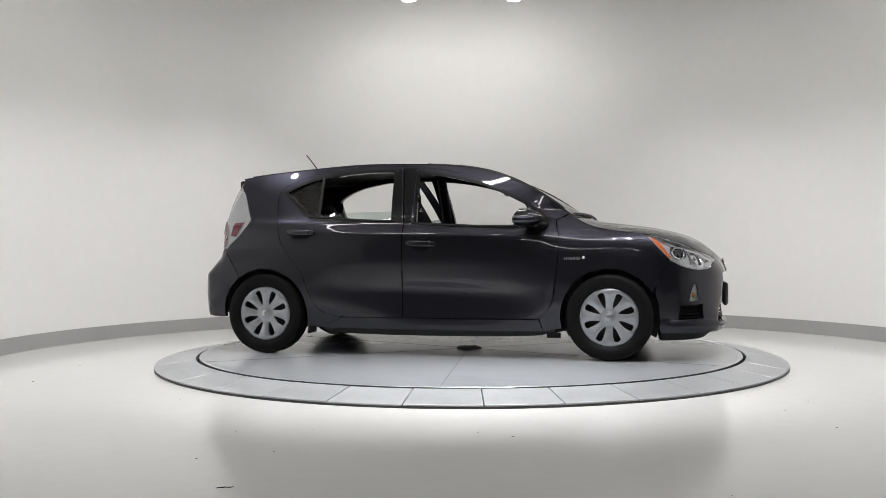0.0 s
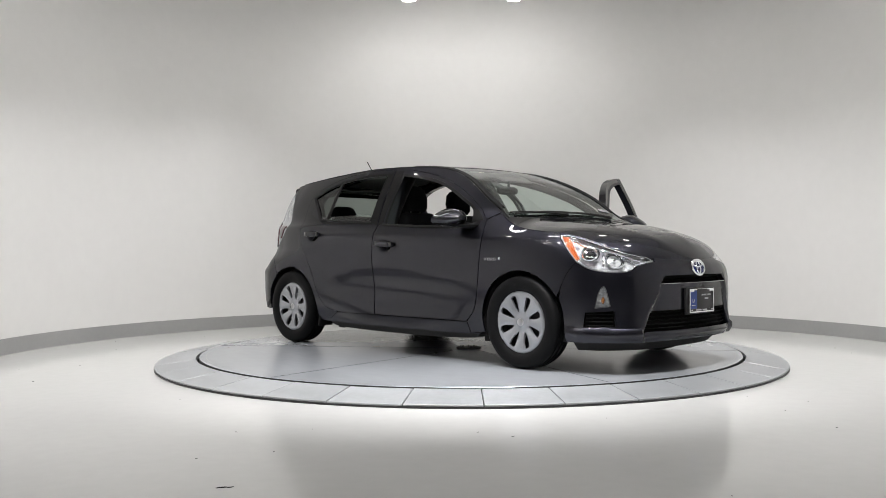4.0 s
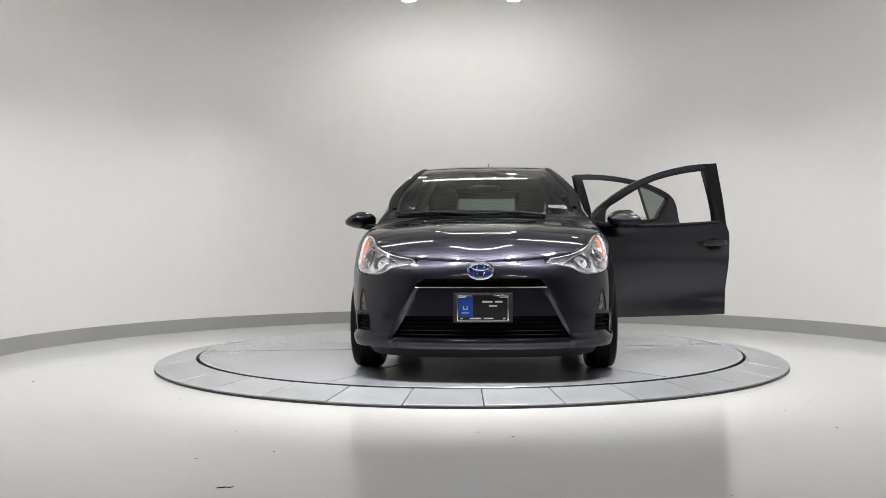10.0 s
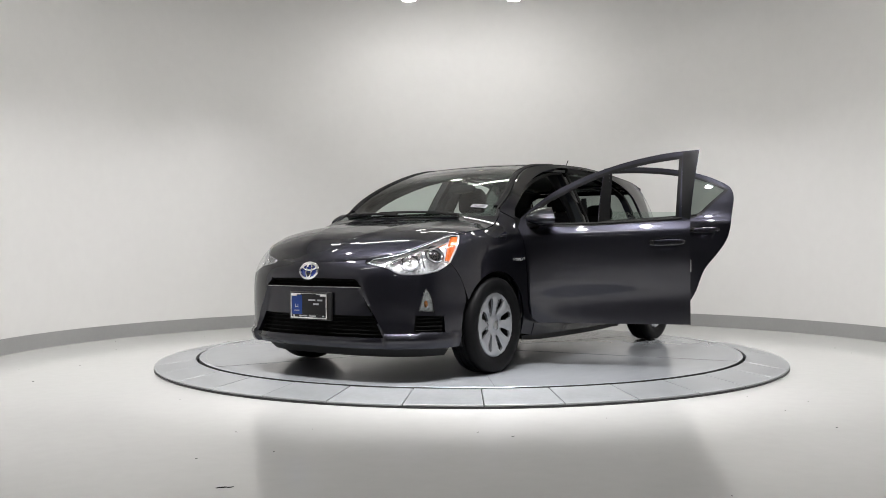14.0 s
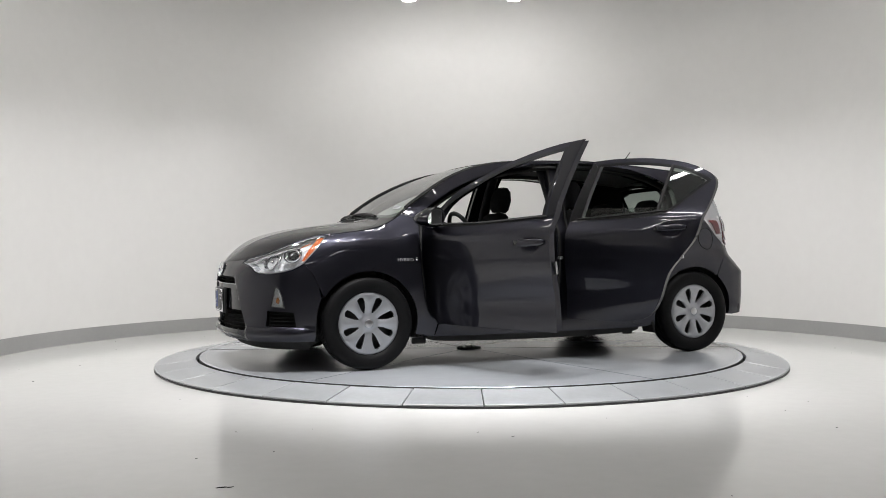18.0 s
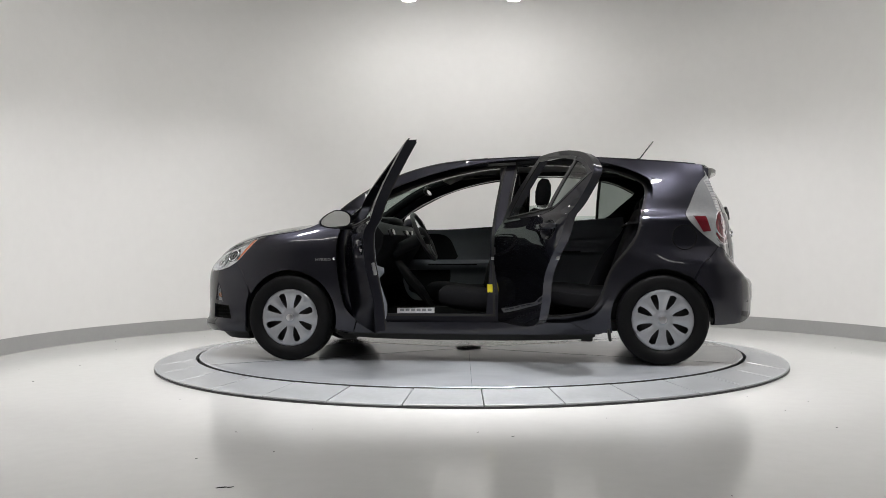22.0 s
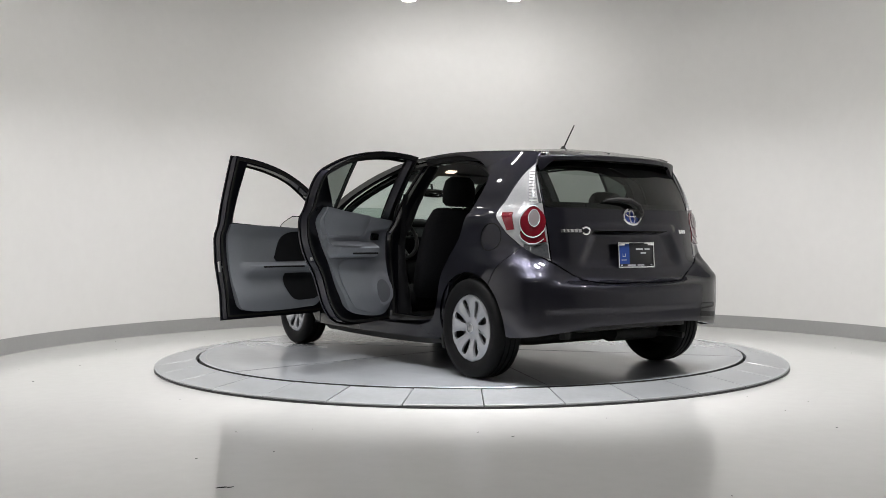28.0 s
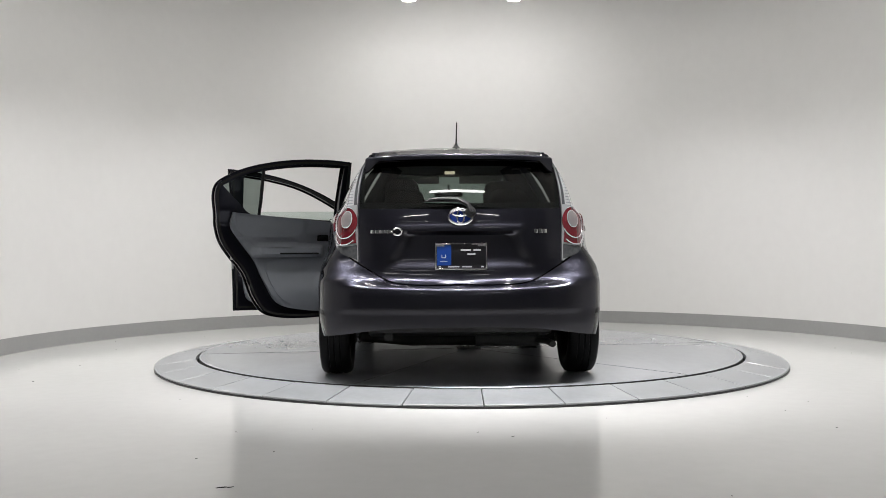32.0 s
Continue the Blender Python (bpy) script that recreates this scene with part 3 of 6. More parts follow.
outer = [bm.verts.new((*square_point(2 * math.pi * i / N), 0)) for i in range(N)]
for i in range(N):
    bm.faces.new((inner[i], outer[i], outer[(i + 1) % N], inner[(i + 1) % N]))
bmesh.ops.subdivide_edges(bm, edges=[e for e in bm.edges if e.calc_length() > 1.2], cuts=2)
bmesh.ops.recalc_face_normals(bm, faces=bm.faces)
tagged(mesh_object("floor", bm, FLOOR_EPOXY, smooth=0), "pale glossy epoxy studio floor with scattered specks", "floor", kind="structure")

# fixed sloping ring of plates round the deck
ring = thing("turntable_ring", "fixed ring of sloping grey metal plates round the deck", "turntable ring", pose(0, TABLE_Y, 0))
R_IN, R_OUT, TILES, SEAM0 = 2.058, 2.352, 34, 0.33
bm = lathe([(R_IN + 0.002, 0.030), (R_IN + 0.002, DECK_Z - 0.028), (R_OUT - 0.010, 0.006), (R_OUT - 0.006, 0.010), (R_OUT + 0.003, 0.010), (R_OUT + 0.003, -0.002)], 136)
part("bed", bm, STEEL_DARK, ring, "dark bed under the plates")
bm = bmesh.new()
half, gap = math.pi / TILES, 0.0032
for r, zb, zt in ((R_IN + 0.006, DECK_Z - 0.032, DECK_Z - 0.006), (R_OUT, 0.011, 0.021)):
    for z in (zb, zt):
        for k in range(5):
            a = -math.pi / 2 + (half - gap / r) * (k / 2 - 1)
            bm.verts.new((r * math.cos(a), r * math.sin(a), z))
bm.verts.ensure_lookup_table()
V = bm.verts
for k in range(4):
    bm.faces.new((V[5 + k], V[15 + k], V[16 + k], V[6 + k]))
    bm.faces.new((V[k], V[k + 1], V[11 + k], V[10 + k]))
    bm.faces.new((V[10 + k], V[11 + k], V[16 + k], V[15 + k]))
    bm.faces.new((V[k + 1], V[k], V[5 + k], V[6 + k]))
bm.faces.new((V[0], V[10], V[15], V[5])), bm.faces.new((V[4], V[9], V[19], V[14]))
bmesh.ops.recalc_face_normals(bm, faces=bm.faces)
bmesh.ops.bevel(bm, geom=[e for e in bm.edges if e.calc_face_angle(0) > 0.6], offset=0.002, segments=1, affect="EDGES")
first = part("plate", bm, TILE_GREY, ring, smooth=30)
for i in range(TILES):
    a = SEAM0 + (i + 0.5) * 360 / TILES
    o = first if i == 0 else new("plate", first.data)
    o.parent = ring
    o.matrix_basis = pose(0, 0, random.uniform(-0.001, 0.001), 0, 0, a)

# rotating deck
deck = thing("turntable_deck", "round worn grey turntable deck with a bolted hub", "turntable", pose(0, TABLE_Y, 0))
R_D = R_IN - 0.016
bm = lathe([(0, DECK_Z), (0.11, DECK_Z), (0.7, DECK_Z), (1.4, DECK_Z), (R_D - 0.002, DECK_Z), (R_D, DECK_Z - 0.002), (R_D, 0.02), (0, 0.02)], 128)
part("deck_plate", bm, DECK_GREY, deck, smooth=30)
bm = bmesh.new()
for i in range(6):
    a = radians(38 + 60 * i)
    box(R_D - 0.13, 0.0016, 0.0014, pose(math.cos(a) * (R_D + 0.11) / 2, math.sin(a) * (R_D + 0.11) / 2, DECK_Z + 0.0003, 0, 0, math.degrees(a)), bm=bm)
part("seam", bm, BLACK_GAP, deck, "dark seams between the deck's segments", smooth=0)
part("hub_cap", lathe([(0, DECK_Z + 0.012), (0.085, DECK_Z + 0.012), (0.095, DECK_Z + 0.008), (0.10, DECK_Z)], 32), HUB_STEEL, deck, "worn steel hub plate")
for i in range(8):
    a = 2 * math.pi * i / 8
    part("bolt", lathe([(0, 0.008), (0.007, 0.008), (0.008, 0)], 6, pose(0.06 * math.cos(a), 0.06 * math.sin(a), DECK_Z + 0.012)), HUB_STEEL, deck)
part("deck_edge", lathe([(R_D + 0.002, DECK_Z - 0.034), (R_D + 0.002, DECK_Z - 0.0015)], 128), STEEL_DARK, deck, "dark edge of the deck")
part("rim_line", lathe([(R_D - 0.05, DECK_Z + 0.0006), (R_D - 0.046, DECK_Z + 0.0006)], 128), STEEL_DARK, deck, "thin dark line inside the deck's rim")

# lamps in the ceiling
can = thing("track_lamp", "short white hanging track lamp, lit", "track lamp", pose(*DOWN[0], LAMP_Z), group="hanging track lamps")
part("lamp_can", lathe([(0.074, 0.0), (0.080, 0.004), (0.080, 0.15), (0.05, 0.17), (0.0, 0.17), (0.0, 0.16), (0.070, 0.14), (0.070, 0.004)], 32, closed=True), CEILING_PAINT, can, "white lamp can")
part("lamp_face", lathe([(0, 0.006), (0.069, 0.006), (0.069, 0.010), (0, 0.010)], 32), LAMP_GLOW, can, "glowing lamp face")
part("stem", tube([(0, 0, 0.168), (0, 0, CEIL - LAMP_Z)], 0.012, 10), CEILING_PAINT, can)
for x, y in (*DOWN[1:], *FRONT, *WASH):
    copy_thing(can, pose(x, y, LAMP_Z))
fix = thing("strip_light", "long white ceiling strip light, lit", "strip light", pose(*STRIPS[0][:2], CEIL, 0, 0, 0), group="ceiling strip lights")
part("housing", box(1.36, 0.14, 0.05, pose(0, 0, -0.026), 0.006), CEILING_PAINT, fix)
part("diffuser", box(1.30, 0.09, 0.012, pose(0, 0, -0.058), 0.004), STRIP_GLOW, fix, "glowing white diffuser")
# includes fixtures for the two added fill strips in the hall
for x, y, sx, sy, rz in STRIPS[1:]:
    copy_thing(fix, pose(x, y, CEIL, 0, 0, rz) @ Matrix.Diagonal((sx / 1.3, sy / 0.09, 1, 1)))

# specks and scuffs on the floor
bm = bmesh.new()
rng = random.Random(7)
for i in range(60):
    x, y = rng.uniform(-3.4, 3.4), rng.uniform(-4.6, 2.8)
    if math.hypot(x, y) < 2.5:
        continue
    r = rng.choice((0.003, 0.004, 0.005, 0.007))
    lathe([(0, 0.0016), (r * 0.7, 0.0012), (r, 0)], 6, Matrix.Translation((x, y, 0.0006)) @ Matrix.Rotation(rng.random() * 3, 4, "Z") @ Matrix.Diagonal((rng.uniform(0.8, 2.6), 0.8, 1, 1)), bm)
for x, y, a, w in ((-0.985, -3.934, 20, 0.020), (-0.955, -3.932, 35, 0.012), (-2.21, -3.845, 80, 0.012)):
    lathe([(0, 0.002), (w * 0.7, 0.0016), (w, 0)], 7, Matrix.Translation((x, y, 0.0006)) @ Matrix.Rotation(radians(a), 4, "Z") @ Matrix.Diagonal((1.2, 0.35, 1, 1)), bm)
tagged(mesh_object("floor_specks", bm, BLACK_GAP, smooth=0), "small dark specks and scuffs scattered on the floor", "specks", kind="stuff")
# ---- the car ----
car = thing("car", "dark grey metallic five-door hatchback, two doors open on one side", "car", pose(0, 0, DECK_Z, 0, 0, TURN0))


def car_part(name, bm, mat, parent=car, label="", smooth=40):
    if parent is car:
        bmesh.ops.translate(bm, vec=(0, CAR_Y, 0), verts=bm.verts)
    return part(name, bm, mat, parent, label, smooth)


def place(name, bm, mat, parent, label="", smooth=40):
    """A sub-part whose mesh is given in the car's own axes."""
    bmesh.ops.translate(bm, vec=(0, CAR_Y, 0), verts=bm.verts)
    return part(name, bm, mat, parent, label, smooth)


def side_pair(name, bm, mat, label="", smooth=40):
    o = mirrored(bm)
    return car_part(name, bm, mat, car, label, smooth), car_part(name, o, mat, car, label, smooth)


def frame_at(s, z, depth=0.0, surface=skin):
    """A pose on the skin: z outwards, x towards the rear along the side, y up."""
    p = Vector(surface(s, z, depth)[0])
    a = Vector(surface(s + 0.012, z, depth)[0]) - Vector(surface(s - 0.012, z, depth)[0])
    b = Vector(surface(s, z + 0.008, depth)[0]) - Vector(surface(s, z - 0.008, depth)[0])
    n = a.cross(b).normalized()
    if n.dot(p - Vector((p.x * 0.6, 0, 0.5))) < 0:
        n = -n
    b = (b - n * b.dot(n)).normalized()
    x = b.cross(n).normalized()
    return Matrix(((x.x, b.x, n.x, p.x), (x.y, b.y, n.y, p.y), (x.z, b.z, n.z, p.z), (0, 0, 0, 1)))


def step01(a, b, x):
    t = np.clip((np.asarray(x) - a) / (b - a), 0, 1)
    return t * t * (3 - 2 * t)


def nose(s, z, depth=0.0):
    """The front bumper: its middle set back between two slanting edges."""
    w = np.abs(s) - (0.355 + (0.60 - z) * 0.52)
    m = (1 - step01(-0.012, 0.012, w)) * step01(0.228, 0.285, z) * (1 - step01(0.578, 0.600, z))
    lip = np.exp(-((z - 0.230) / 0.016) ** 2) * 0.004
    blade = 0.024 * (1 - step01(0.258, 0.284, z)) * step01(0.525, 0.545, np.abs(s)) * (1 - 0.8 * step01(0.94, 1.05, np.abs(s)))
    return skin(s, z, depth + 0.020 * m - lip * (1 - step01(0.5, 0.56, np.abs(s))) - blade)


def tail(s, z, depth=0.0):
    """The tailgate, with the recess that holds the plate."""
    r = np.abs(np.asarray(s) - LEN)
    w = r - (0.33 + (0.885 - z) * 0.55)
    m = (1 - step01(-0.07, 0.03, w)) * step01(0.650, 0.722, z) * (1 - step01(0.858, 0.876, z))
    ridge = np.exp(-((z - 0.893) / 0.021) ** 4) * 0.009 * (1 - step01(0.36, 0.42, r))
    return skin(s, z, depth + 0.030 * m - ridge)


def flank(s, z, depth=0.0):
    """Door skins: a shallow scoop low down that rises to the rear, and a soft crease over the handles."""
    s, z = np.atleast_1d(np.asarray(s, float)), np.atleast_1d(np.asarray(z, float))
    c = 0.40 + 0.07 * (s - 1.8)
    scoop = 0.006 * np.exp(-((z - c) / 0.10) ** 2) * step01(1.75, 2.1, s) * (1 - step01(3.4, 3.7, s))
    cup = sum(0.017 * np.exp(-(((s - a) / 0.058) ** 2 + ((z - b) / 0.036) ** 2) ** 2) for a, b in ((2.708, 0.800), (3.643, 0.890)))
    return skin(s, z, depth + scoop + cup)


AX_F, AX_R, HUB_Z = 1.137, -1.414, 0.300
SF, SR = float(s_of_x(AX_F)), float(s_of_x(AX_R))
ARCH = 0.335


def arch(s0, a0, a1, n=22, r=ARCH):
    return [(s0 + r * math.cos(radians(a0 + (a1 - a0) * i / n)), HUB_Z + r * math.sin(radians(a0 + (a1 - a0) * i / n)), 1) for i in range(n + 1)]


def edge_run(s0, s1, n, off=0.004):
    return [(s, float(EDGE(s)) - off, 1) for s in np.linspace(s0, s1, n)]


def flipped(p):
    return np.stack([-p[::-1, 0], p[::-1, 1]], 1)


def about_rear(half):
    """A symmetric outline round the rear centre from its half, given as distances from the centre."""
    return [(LEN - r, *k) for r, *k in half] + [(LEN + r, *k) for r, *k in half[::-1]]


STEP = 0.03
F_DOOR = [(1.755, 0.975, 1), (1.732, 0.83), (1.752, 0.54), (1.795, 0.366), (1.872, 0.283, 1), (2.853, 0.283, 1), (2.853, 0.60), (2.855, 0.95), (2.885, 1.20), (2.920, 1.402, 1),
          (2.70, 1.382), (2.45, 1.332), (2.2, 1.252), (2.0, 1.160), (1.86, 1.068)]
F_WIN = [(2.792, 1.345, 1), (2.57, 1.313), (2.31, 1.248), (2.02, 1.118), (1.90, 1.045), (1.86, 0.945, 1), (2.06, 0.935), (2.765, 0.968, 1)]
R_DOOR = [(2.859, 0.283, 1), (3.34, 0.285), (3.49, 0.325), (3.57, 0.43), (3.64, 0.61), (3.73, 0.725), (3.81, 0.84), (3.853, 1.0), (3.888, 1.17), (3.87, 1.235), (3.77, 1.300), (3.62, 1.355),
          (3.36, 1.400), (3.10, 1.411), (2.926, 1.403, 1), (2.891, 1.20), (2.861, 0.95), (2.859, 0.6)]
R_WIN = [(2.985, 1.362, 1), (2.95, 0.985, 1), (3.586, 1.022), (3.70, 1.108), (3.83, 1.215, 1), (3.667, 1.292), (3.43, 1.342), (3.2, 1.362)]
fd, fw = curve_points(F_DOOR, STEP), curve_points(F_WIN, STEP)
rd, rw = curve_points(R_DOOR, STEP), curve_points(R_WIN, STEP)


def near(poly, x, y):
    return int(np.argmin(np.hypot(poly[:, 0] - x, poly[:, 1] - y)))


HEADLAMP = [(1.115, 0.860, 1), (1.055, 0.790), (0.965, 0.692, 1), (0.885, 0.652), (0.775, 0.631), (0.665, 0.628), (0.605, 0.638), (0.555, 0.664), (0.40, 0.692, 1)] + edge_run(0.44, 1.07, 20, 0.003)
hl = curve_points(HEADLAMP, 0.02)
k0, k1, k2 = near(hl, 1.115, 0.860), near(hl, 0.965, 0.692), near(hl, 0.40, 0.692)
# front fender
FENDER = edge_run(1.12, 1.66, 12) + [(1.748, 0.970, 1), (1.727, 0.83), (1.747, 0.54), (1.79, 0.366), (1.862, 0.286, 1), (1.84, 0.205, 1)] \
    + arch(SF, -14, 150) + [(1.055, 0.55), (1.02, 0.62), (0.965, 0.692, 1)] + [(x, y, 1) for x, y in hl[k0:k1][::-1]]
side_pair("front_fender", sheet(curve_points(FENDER, 0.02), (), skin, 0.016), PAINT)
# quarter panel with roof rail and screen pillar
TAIL_FRONT = [(4.355, 1.300, 1), (4.215, 1.215), (4.125, 1.06), (4.097, 0.995), (4.195, 0.875), (4.335, 0.785, 1)]
seg_r, seg_f = rd[near(rd, 3.34, 0.285):near(rd, 2.926, 1.403) + 1], fd[near(fd, 2.920, 1.402):]
QUARTER = edge_run(1.668, 4.40, 60) + TAIL_FRONT + [(4.20, 0.67), (4.14, 0.575, 1)] + arch(SR, 52, 196, 20) + [(3.55, 0.21, 1), (3.42, 0.23, 1), (3.335, 0.28, 1)] \
    + [(x, y, 1) for x, y in seg_r] + [(x, y, 1) for x, y in seg_f] + [(1.755, 0.975, 1)]
quarter = sheet(curve_points(QUARTER, 0.02), (), skin, 0.016)
ql, qr = side_pair("quarter_panel", quarter, PAINT, "body side with roof rail and screen pillar")
SILL = [(1.752, 0.208, 1), (1.845, 0.207, 1), (1.868, 0.278, 1), (3.338, 0.278, 1), (3.42, 0.230, 1), (3.545, 0.214, 1), (3.545, 0.202, 1), (3.46, 0.198), (1.85, 0.198), (1.752, 0.202, 1)]
side_pair("sill", sheet(curve_points(SILL, STEP), (), skin, STEP, 0.06), PAINT)
SKIRT = [(1.80, 0.205, 1), (3.50, 0.205, 1), (3.50, 0.178), (3.40, 0.160), (1.92, 0.160), (1.82, 0.175)]
side_pair("side_skirt", sheet(curve_points(SKIRT, 0.06), (), skin, 0.05, 0.08, lift=-0.050), RUBBER)
side_pair("mud_flap", box(0.022, 0.14, 0.085, pose(-1.070, 0.735, 0.195, 0, 8, 0), 0.008), RUBBER, "black flap ahead of the rear wheel")
# front bumper with its openings
half_b = edge_run(0.04, 0.385, 36, 0.002) + [(0.395, 0.690, 1)] + [(x, y - 0.002, 1) for x, y in hl[k1:k2][::-1]] + [(0.965, 0.690, 1), (1.02, 0.62), (1.055, 0.55), (1.075, 0.47, 1), (1.05, 0.38), (1.042, 0.24), (1.035, 0.195, 1), (0.6, 0.195, 1)]
BUMPER_F = [(0.0, 0.693)] + half_b + [(-s, *r) for s, *r in half_b[::-1]]
GRILLE_UP = [(0.345, 0.600, 1), (0.392, 0.556, 1), (-0.392, 0.556, 1), (-0.345, 0.600, 1), (0, 0.604)]
GRILLE_LOW = [(0.455, 0.385, 1), (0.53, 0.262, 1), (-0.53, 0.262, 1), (-0.455, 0.385, 1)]
FOG = [(0.785, 0.543), (0.742, 0.418, 1), (0.842, 0.408, 1), (0.818, 0.50)]
VENT = [(0.722, 0.390, 1), (0.712, 0.295, 1), (0.915, 0.288, 1), (0.90, 0.380, 1)]
gu, gl, fg, vt = (curve_points(c, 0.02) for c in (GRILLE_UP, GRILLE_LOW, FOG, VENT))
car_part("front_bumper", sheet(curve_points(BUMPER_F, STEP), [gu, gl, fg, flipped(fg), vt, flipped(vt)], nose, 0.02, 0.03), PAINT)
valance = curve_points(straight([(1.02, 0.198), (1.0, 0.135), (-1.0, 0.135), (-1.02, 0.198)]), 0.05)
car_part("valance", sheet(valance, (), skin, 0.05, 0.10, lift=-0.055), RUBBER, label="black plastic under the front bumper")


def grille(name, outline, slats, z0, z1, depth):
    g = car_part(name, sheet(outline, (), nose, 0.04, 0.006, -0.012, -depth), BLACK_GAP)
    for i in range(slats):
        z = z0 + (z1 - z0) * (i + 0.5) / slats
        w = np.interp(z, (outline[:, 1].min(), outline[:, 1].max()), (np.abs(outline[outline[:, 1] < z0 + 0.02, 0]).max(), np.abs(outline[outline[:, 1] > z1 - 0.02, 0]).max()))
        pts = [Vector(nose(s, z, 0.022)[0]) + Vector((0, CAR_Y, 0)) for s in np.linspace(-w, w, 25)]
        part("slat", tube(pts, 0.006, 6, flat=0.7), BLACK_GAP, g)
    return g


grille("upper_grille", gu, 2, 0.56, 0.60, 0.045)
grille("lower_grille", gl, 5, 0.265, 0.385, 0.05)
trim = [Vector(nose(s, 0.5525, -0.001)[0]) for s in np.linspace(-0.385, 0.385, 30)]
car_part("grille_trim", tube(trim, 0.0028, 6), SATIN, label="thin bright trim under the upper grille")
# fog lamps and side vents
for sgn in (1, -1):
    f_out = fg if sgn > 0 else flipped(fg)
    v_out = vt if sgn > 0 else flipped(vt)
    fl = car_part("fog_lamp", sheet(f_out, (), nose, 0.03, 0.004, -0.004, -0.022), LAMP_FOG, label="clear fog lamp with an amber bulb")
    place("fog_rim", sheet(f_out, [shrink(f_out, 0.004)], nose, 0.03, 0.006, 0.001, 0.0015), LAMP_DARK, fl, "dark rim of the fog lamp")
    place("lamp_lens", sheet(f_out, (), nose, 0.04, 0.003, 0.002, -0.004), LENS, fl)
    place("bulb", lathe([(0, 0.020), (0.007, 0.017), (0.012, 0.008), (0.014, 0)], 20, frame_at(sgn * 0.790, 0.455, 0.021, nose) @ Matrix.Diagonal((0.8, 1.5, 1, 1))), AMBER_PALE, fl, "amber bulb")
    vv = car_part("bumper_vent", sheet(v_out, (), nose, 0.04, 0.004, -0.004, -0.03), BLACK_GAP)
    for i in range(4):
        z = 0.300 + 0.024 * i
        pts = [Vector(nose(s, z, 0.014)[0]) for s in np.linspace(sgn * 0.725, sgn * 0.90, 9)]
        place("slat", tube(pts, 0.005, 6), BLACK_GAP, vv)
# headlamps
for sgn in (1, -1):
    out = hl if sgn > 0 else flipped(hl)
    h = car_part("headlamp", sheet(out, (), skin, 0.03, 0.01, -0.006, -0.058), LAMP_SILVER, label="clear headlamp with an amber corner")
    place("lamp_wall", sheet(out, [shrink(out, 0.006)], skin, 0.02, 0.055, 0.001, -0.004), LAMP_RIM, h, "bright wall inside the lens")
    place("lamp_lens", sheet(out, (), skin, 0.03, 0.004, 0.0015, -0.001), LENS, h)
    amber = curve_points([(1.106, 0.848, 1), (1.050, 0.784), (0.968, 0.700, 1), (0.952, 0.706, 1), (0.998, 0.776), (1.062, 0.847, 1)], 0.02)
    place("indicator", sheet(amber if sgn > 0 else flipped(amber), (), skin, 0.02, 0.02, 0.0, -0.016), AMBER, h, "amber side indicator")
    bowl = [(0.020, -0.035), (0.034, -0.02), (0.047, 0.004), (0.054, 0.014), (0.060, 0.014)]
    place("projector", lathe(bowl, 28, frame_at(sgn * 0.885, 0.735, 0.045)), LAMP_SMOKE, h)
    place("projector_rim", lathe([(0.038, 0.004), (0.045, 0.010), (0.049, 0.004), (0.045, -0.004)], 28, frame_at(sgn * 0.885, 0.735, 0.030), closed=True), CHROME, h)
    place("projector_lens", lathe([(0, 0.018), (0.018, 0.014), (0.028, 0.004), (0.034, -0.008)], 24, frame_at(sgn * 0.885, 0.735, 0.036)), GLOSS_BLACK, h, "dark projector lens")
    place("beam_bowl", lathe([(0.012, -0.04), (0.034, -0.024), (0.050, 0.004), (0.056, 0.008)], 24, frame_at(sgn * 0.70, 0.695, 0.05)), LAMP_SMOKE, h, "shaded main beam bowl")
    place("beam_rim", lathe([(0.050, 0.004), (0.055, 0.012), (0.060, 0.006), (0.055, -0.002)], 28, frame_at(sgn * 0.70, 0.695, 0.048), closed=True), CHROME, h)
    place("bulb", lathe([(0, 0.012), (0.010, 0.008), (0.014, -0.01), (0.014, -0.03)], 14, frame_at(sgn * 0.70, 0.700, 0.045)), CHROME, h)
    pts = [Vector(skin(sgn * s, z, 0.022)[0]) for s, z in ((1.01, 0.815), (0.93, 0.785), (0.80, 0.762), (0.66, 0.735), (0.55, 0.70), (0.46, 0.683))]
    place("trim_bar", tube(pts, 0.007, 6), CHROME, h, "bright bar across the lamp")
    pts = [Vector(skin(sgn * s, z, 0.028)[0]) for s, z in ((0.79, 0.757), (0.785, 0.70), (0.79, 0.660))]
    place("trim_bar", tube(pts, 0.005, 6), CHROME, h)
    for k in range(5):
        pts = [Vector(skin(sgn * s, z, 0.055)[0]) for s, z in ((0.55 + 0.02 * k, 0.680 + 0.003 * k), (0.60 + 0.022 * k, 0.712 + 0.006 * k))]
        place("reflector_rib", tube(pts, 0.004, 5), LAMP_CHROME, h)
# rear bumper
half_r = [(0.0, 0.570), (0.40, 0.583), (0.62, 0.680), (0.80, 0.752), (LEN - 4.338, 0.785, 1), (LEN - 4.203, 0.67), (LEN - 4.143, 0.575, 1)] \
    + [(LEN - s, z, 1) for s, z, _ in arch(SR, 51, -5, 9)] + [(0.93, 0.268, 1), (0.75, 0.282), (0.4, 0.325), (0.0, 0.335)]
BUMPER_R = about_rear(half_r)


def stern(s, z, depth=0.0):
    """The rear bumper: a soft ledge on top, tucked in under a crease low down."""
    r = np.abs(np.asarray(s) - LEN)
    m = (1 - step01(0.66, 0.76, r)) * (1 - step01(0.40, 0.44, z)) * 0.005
    return skin(s, z, depth + m)


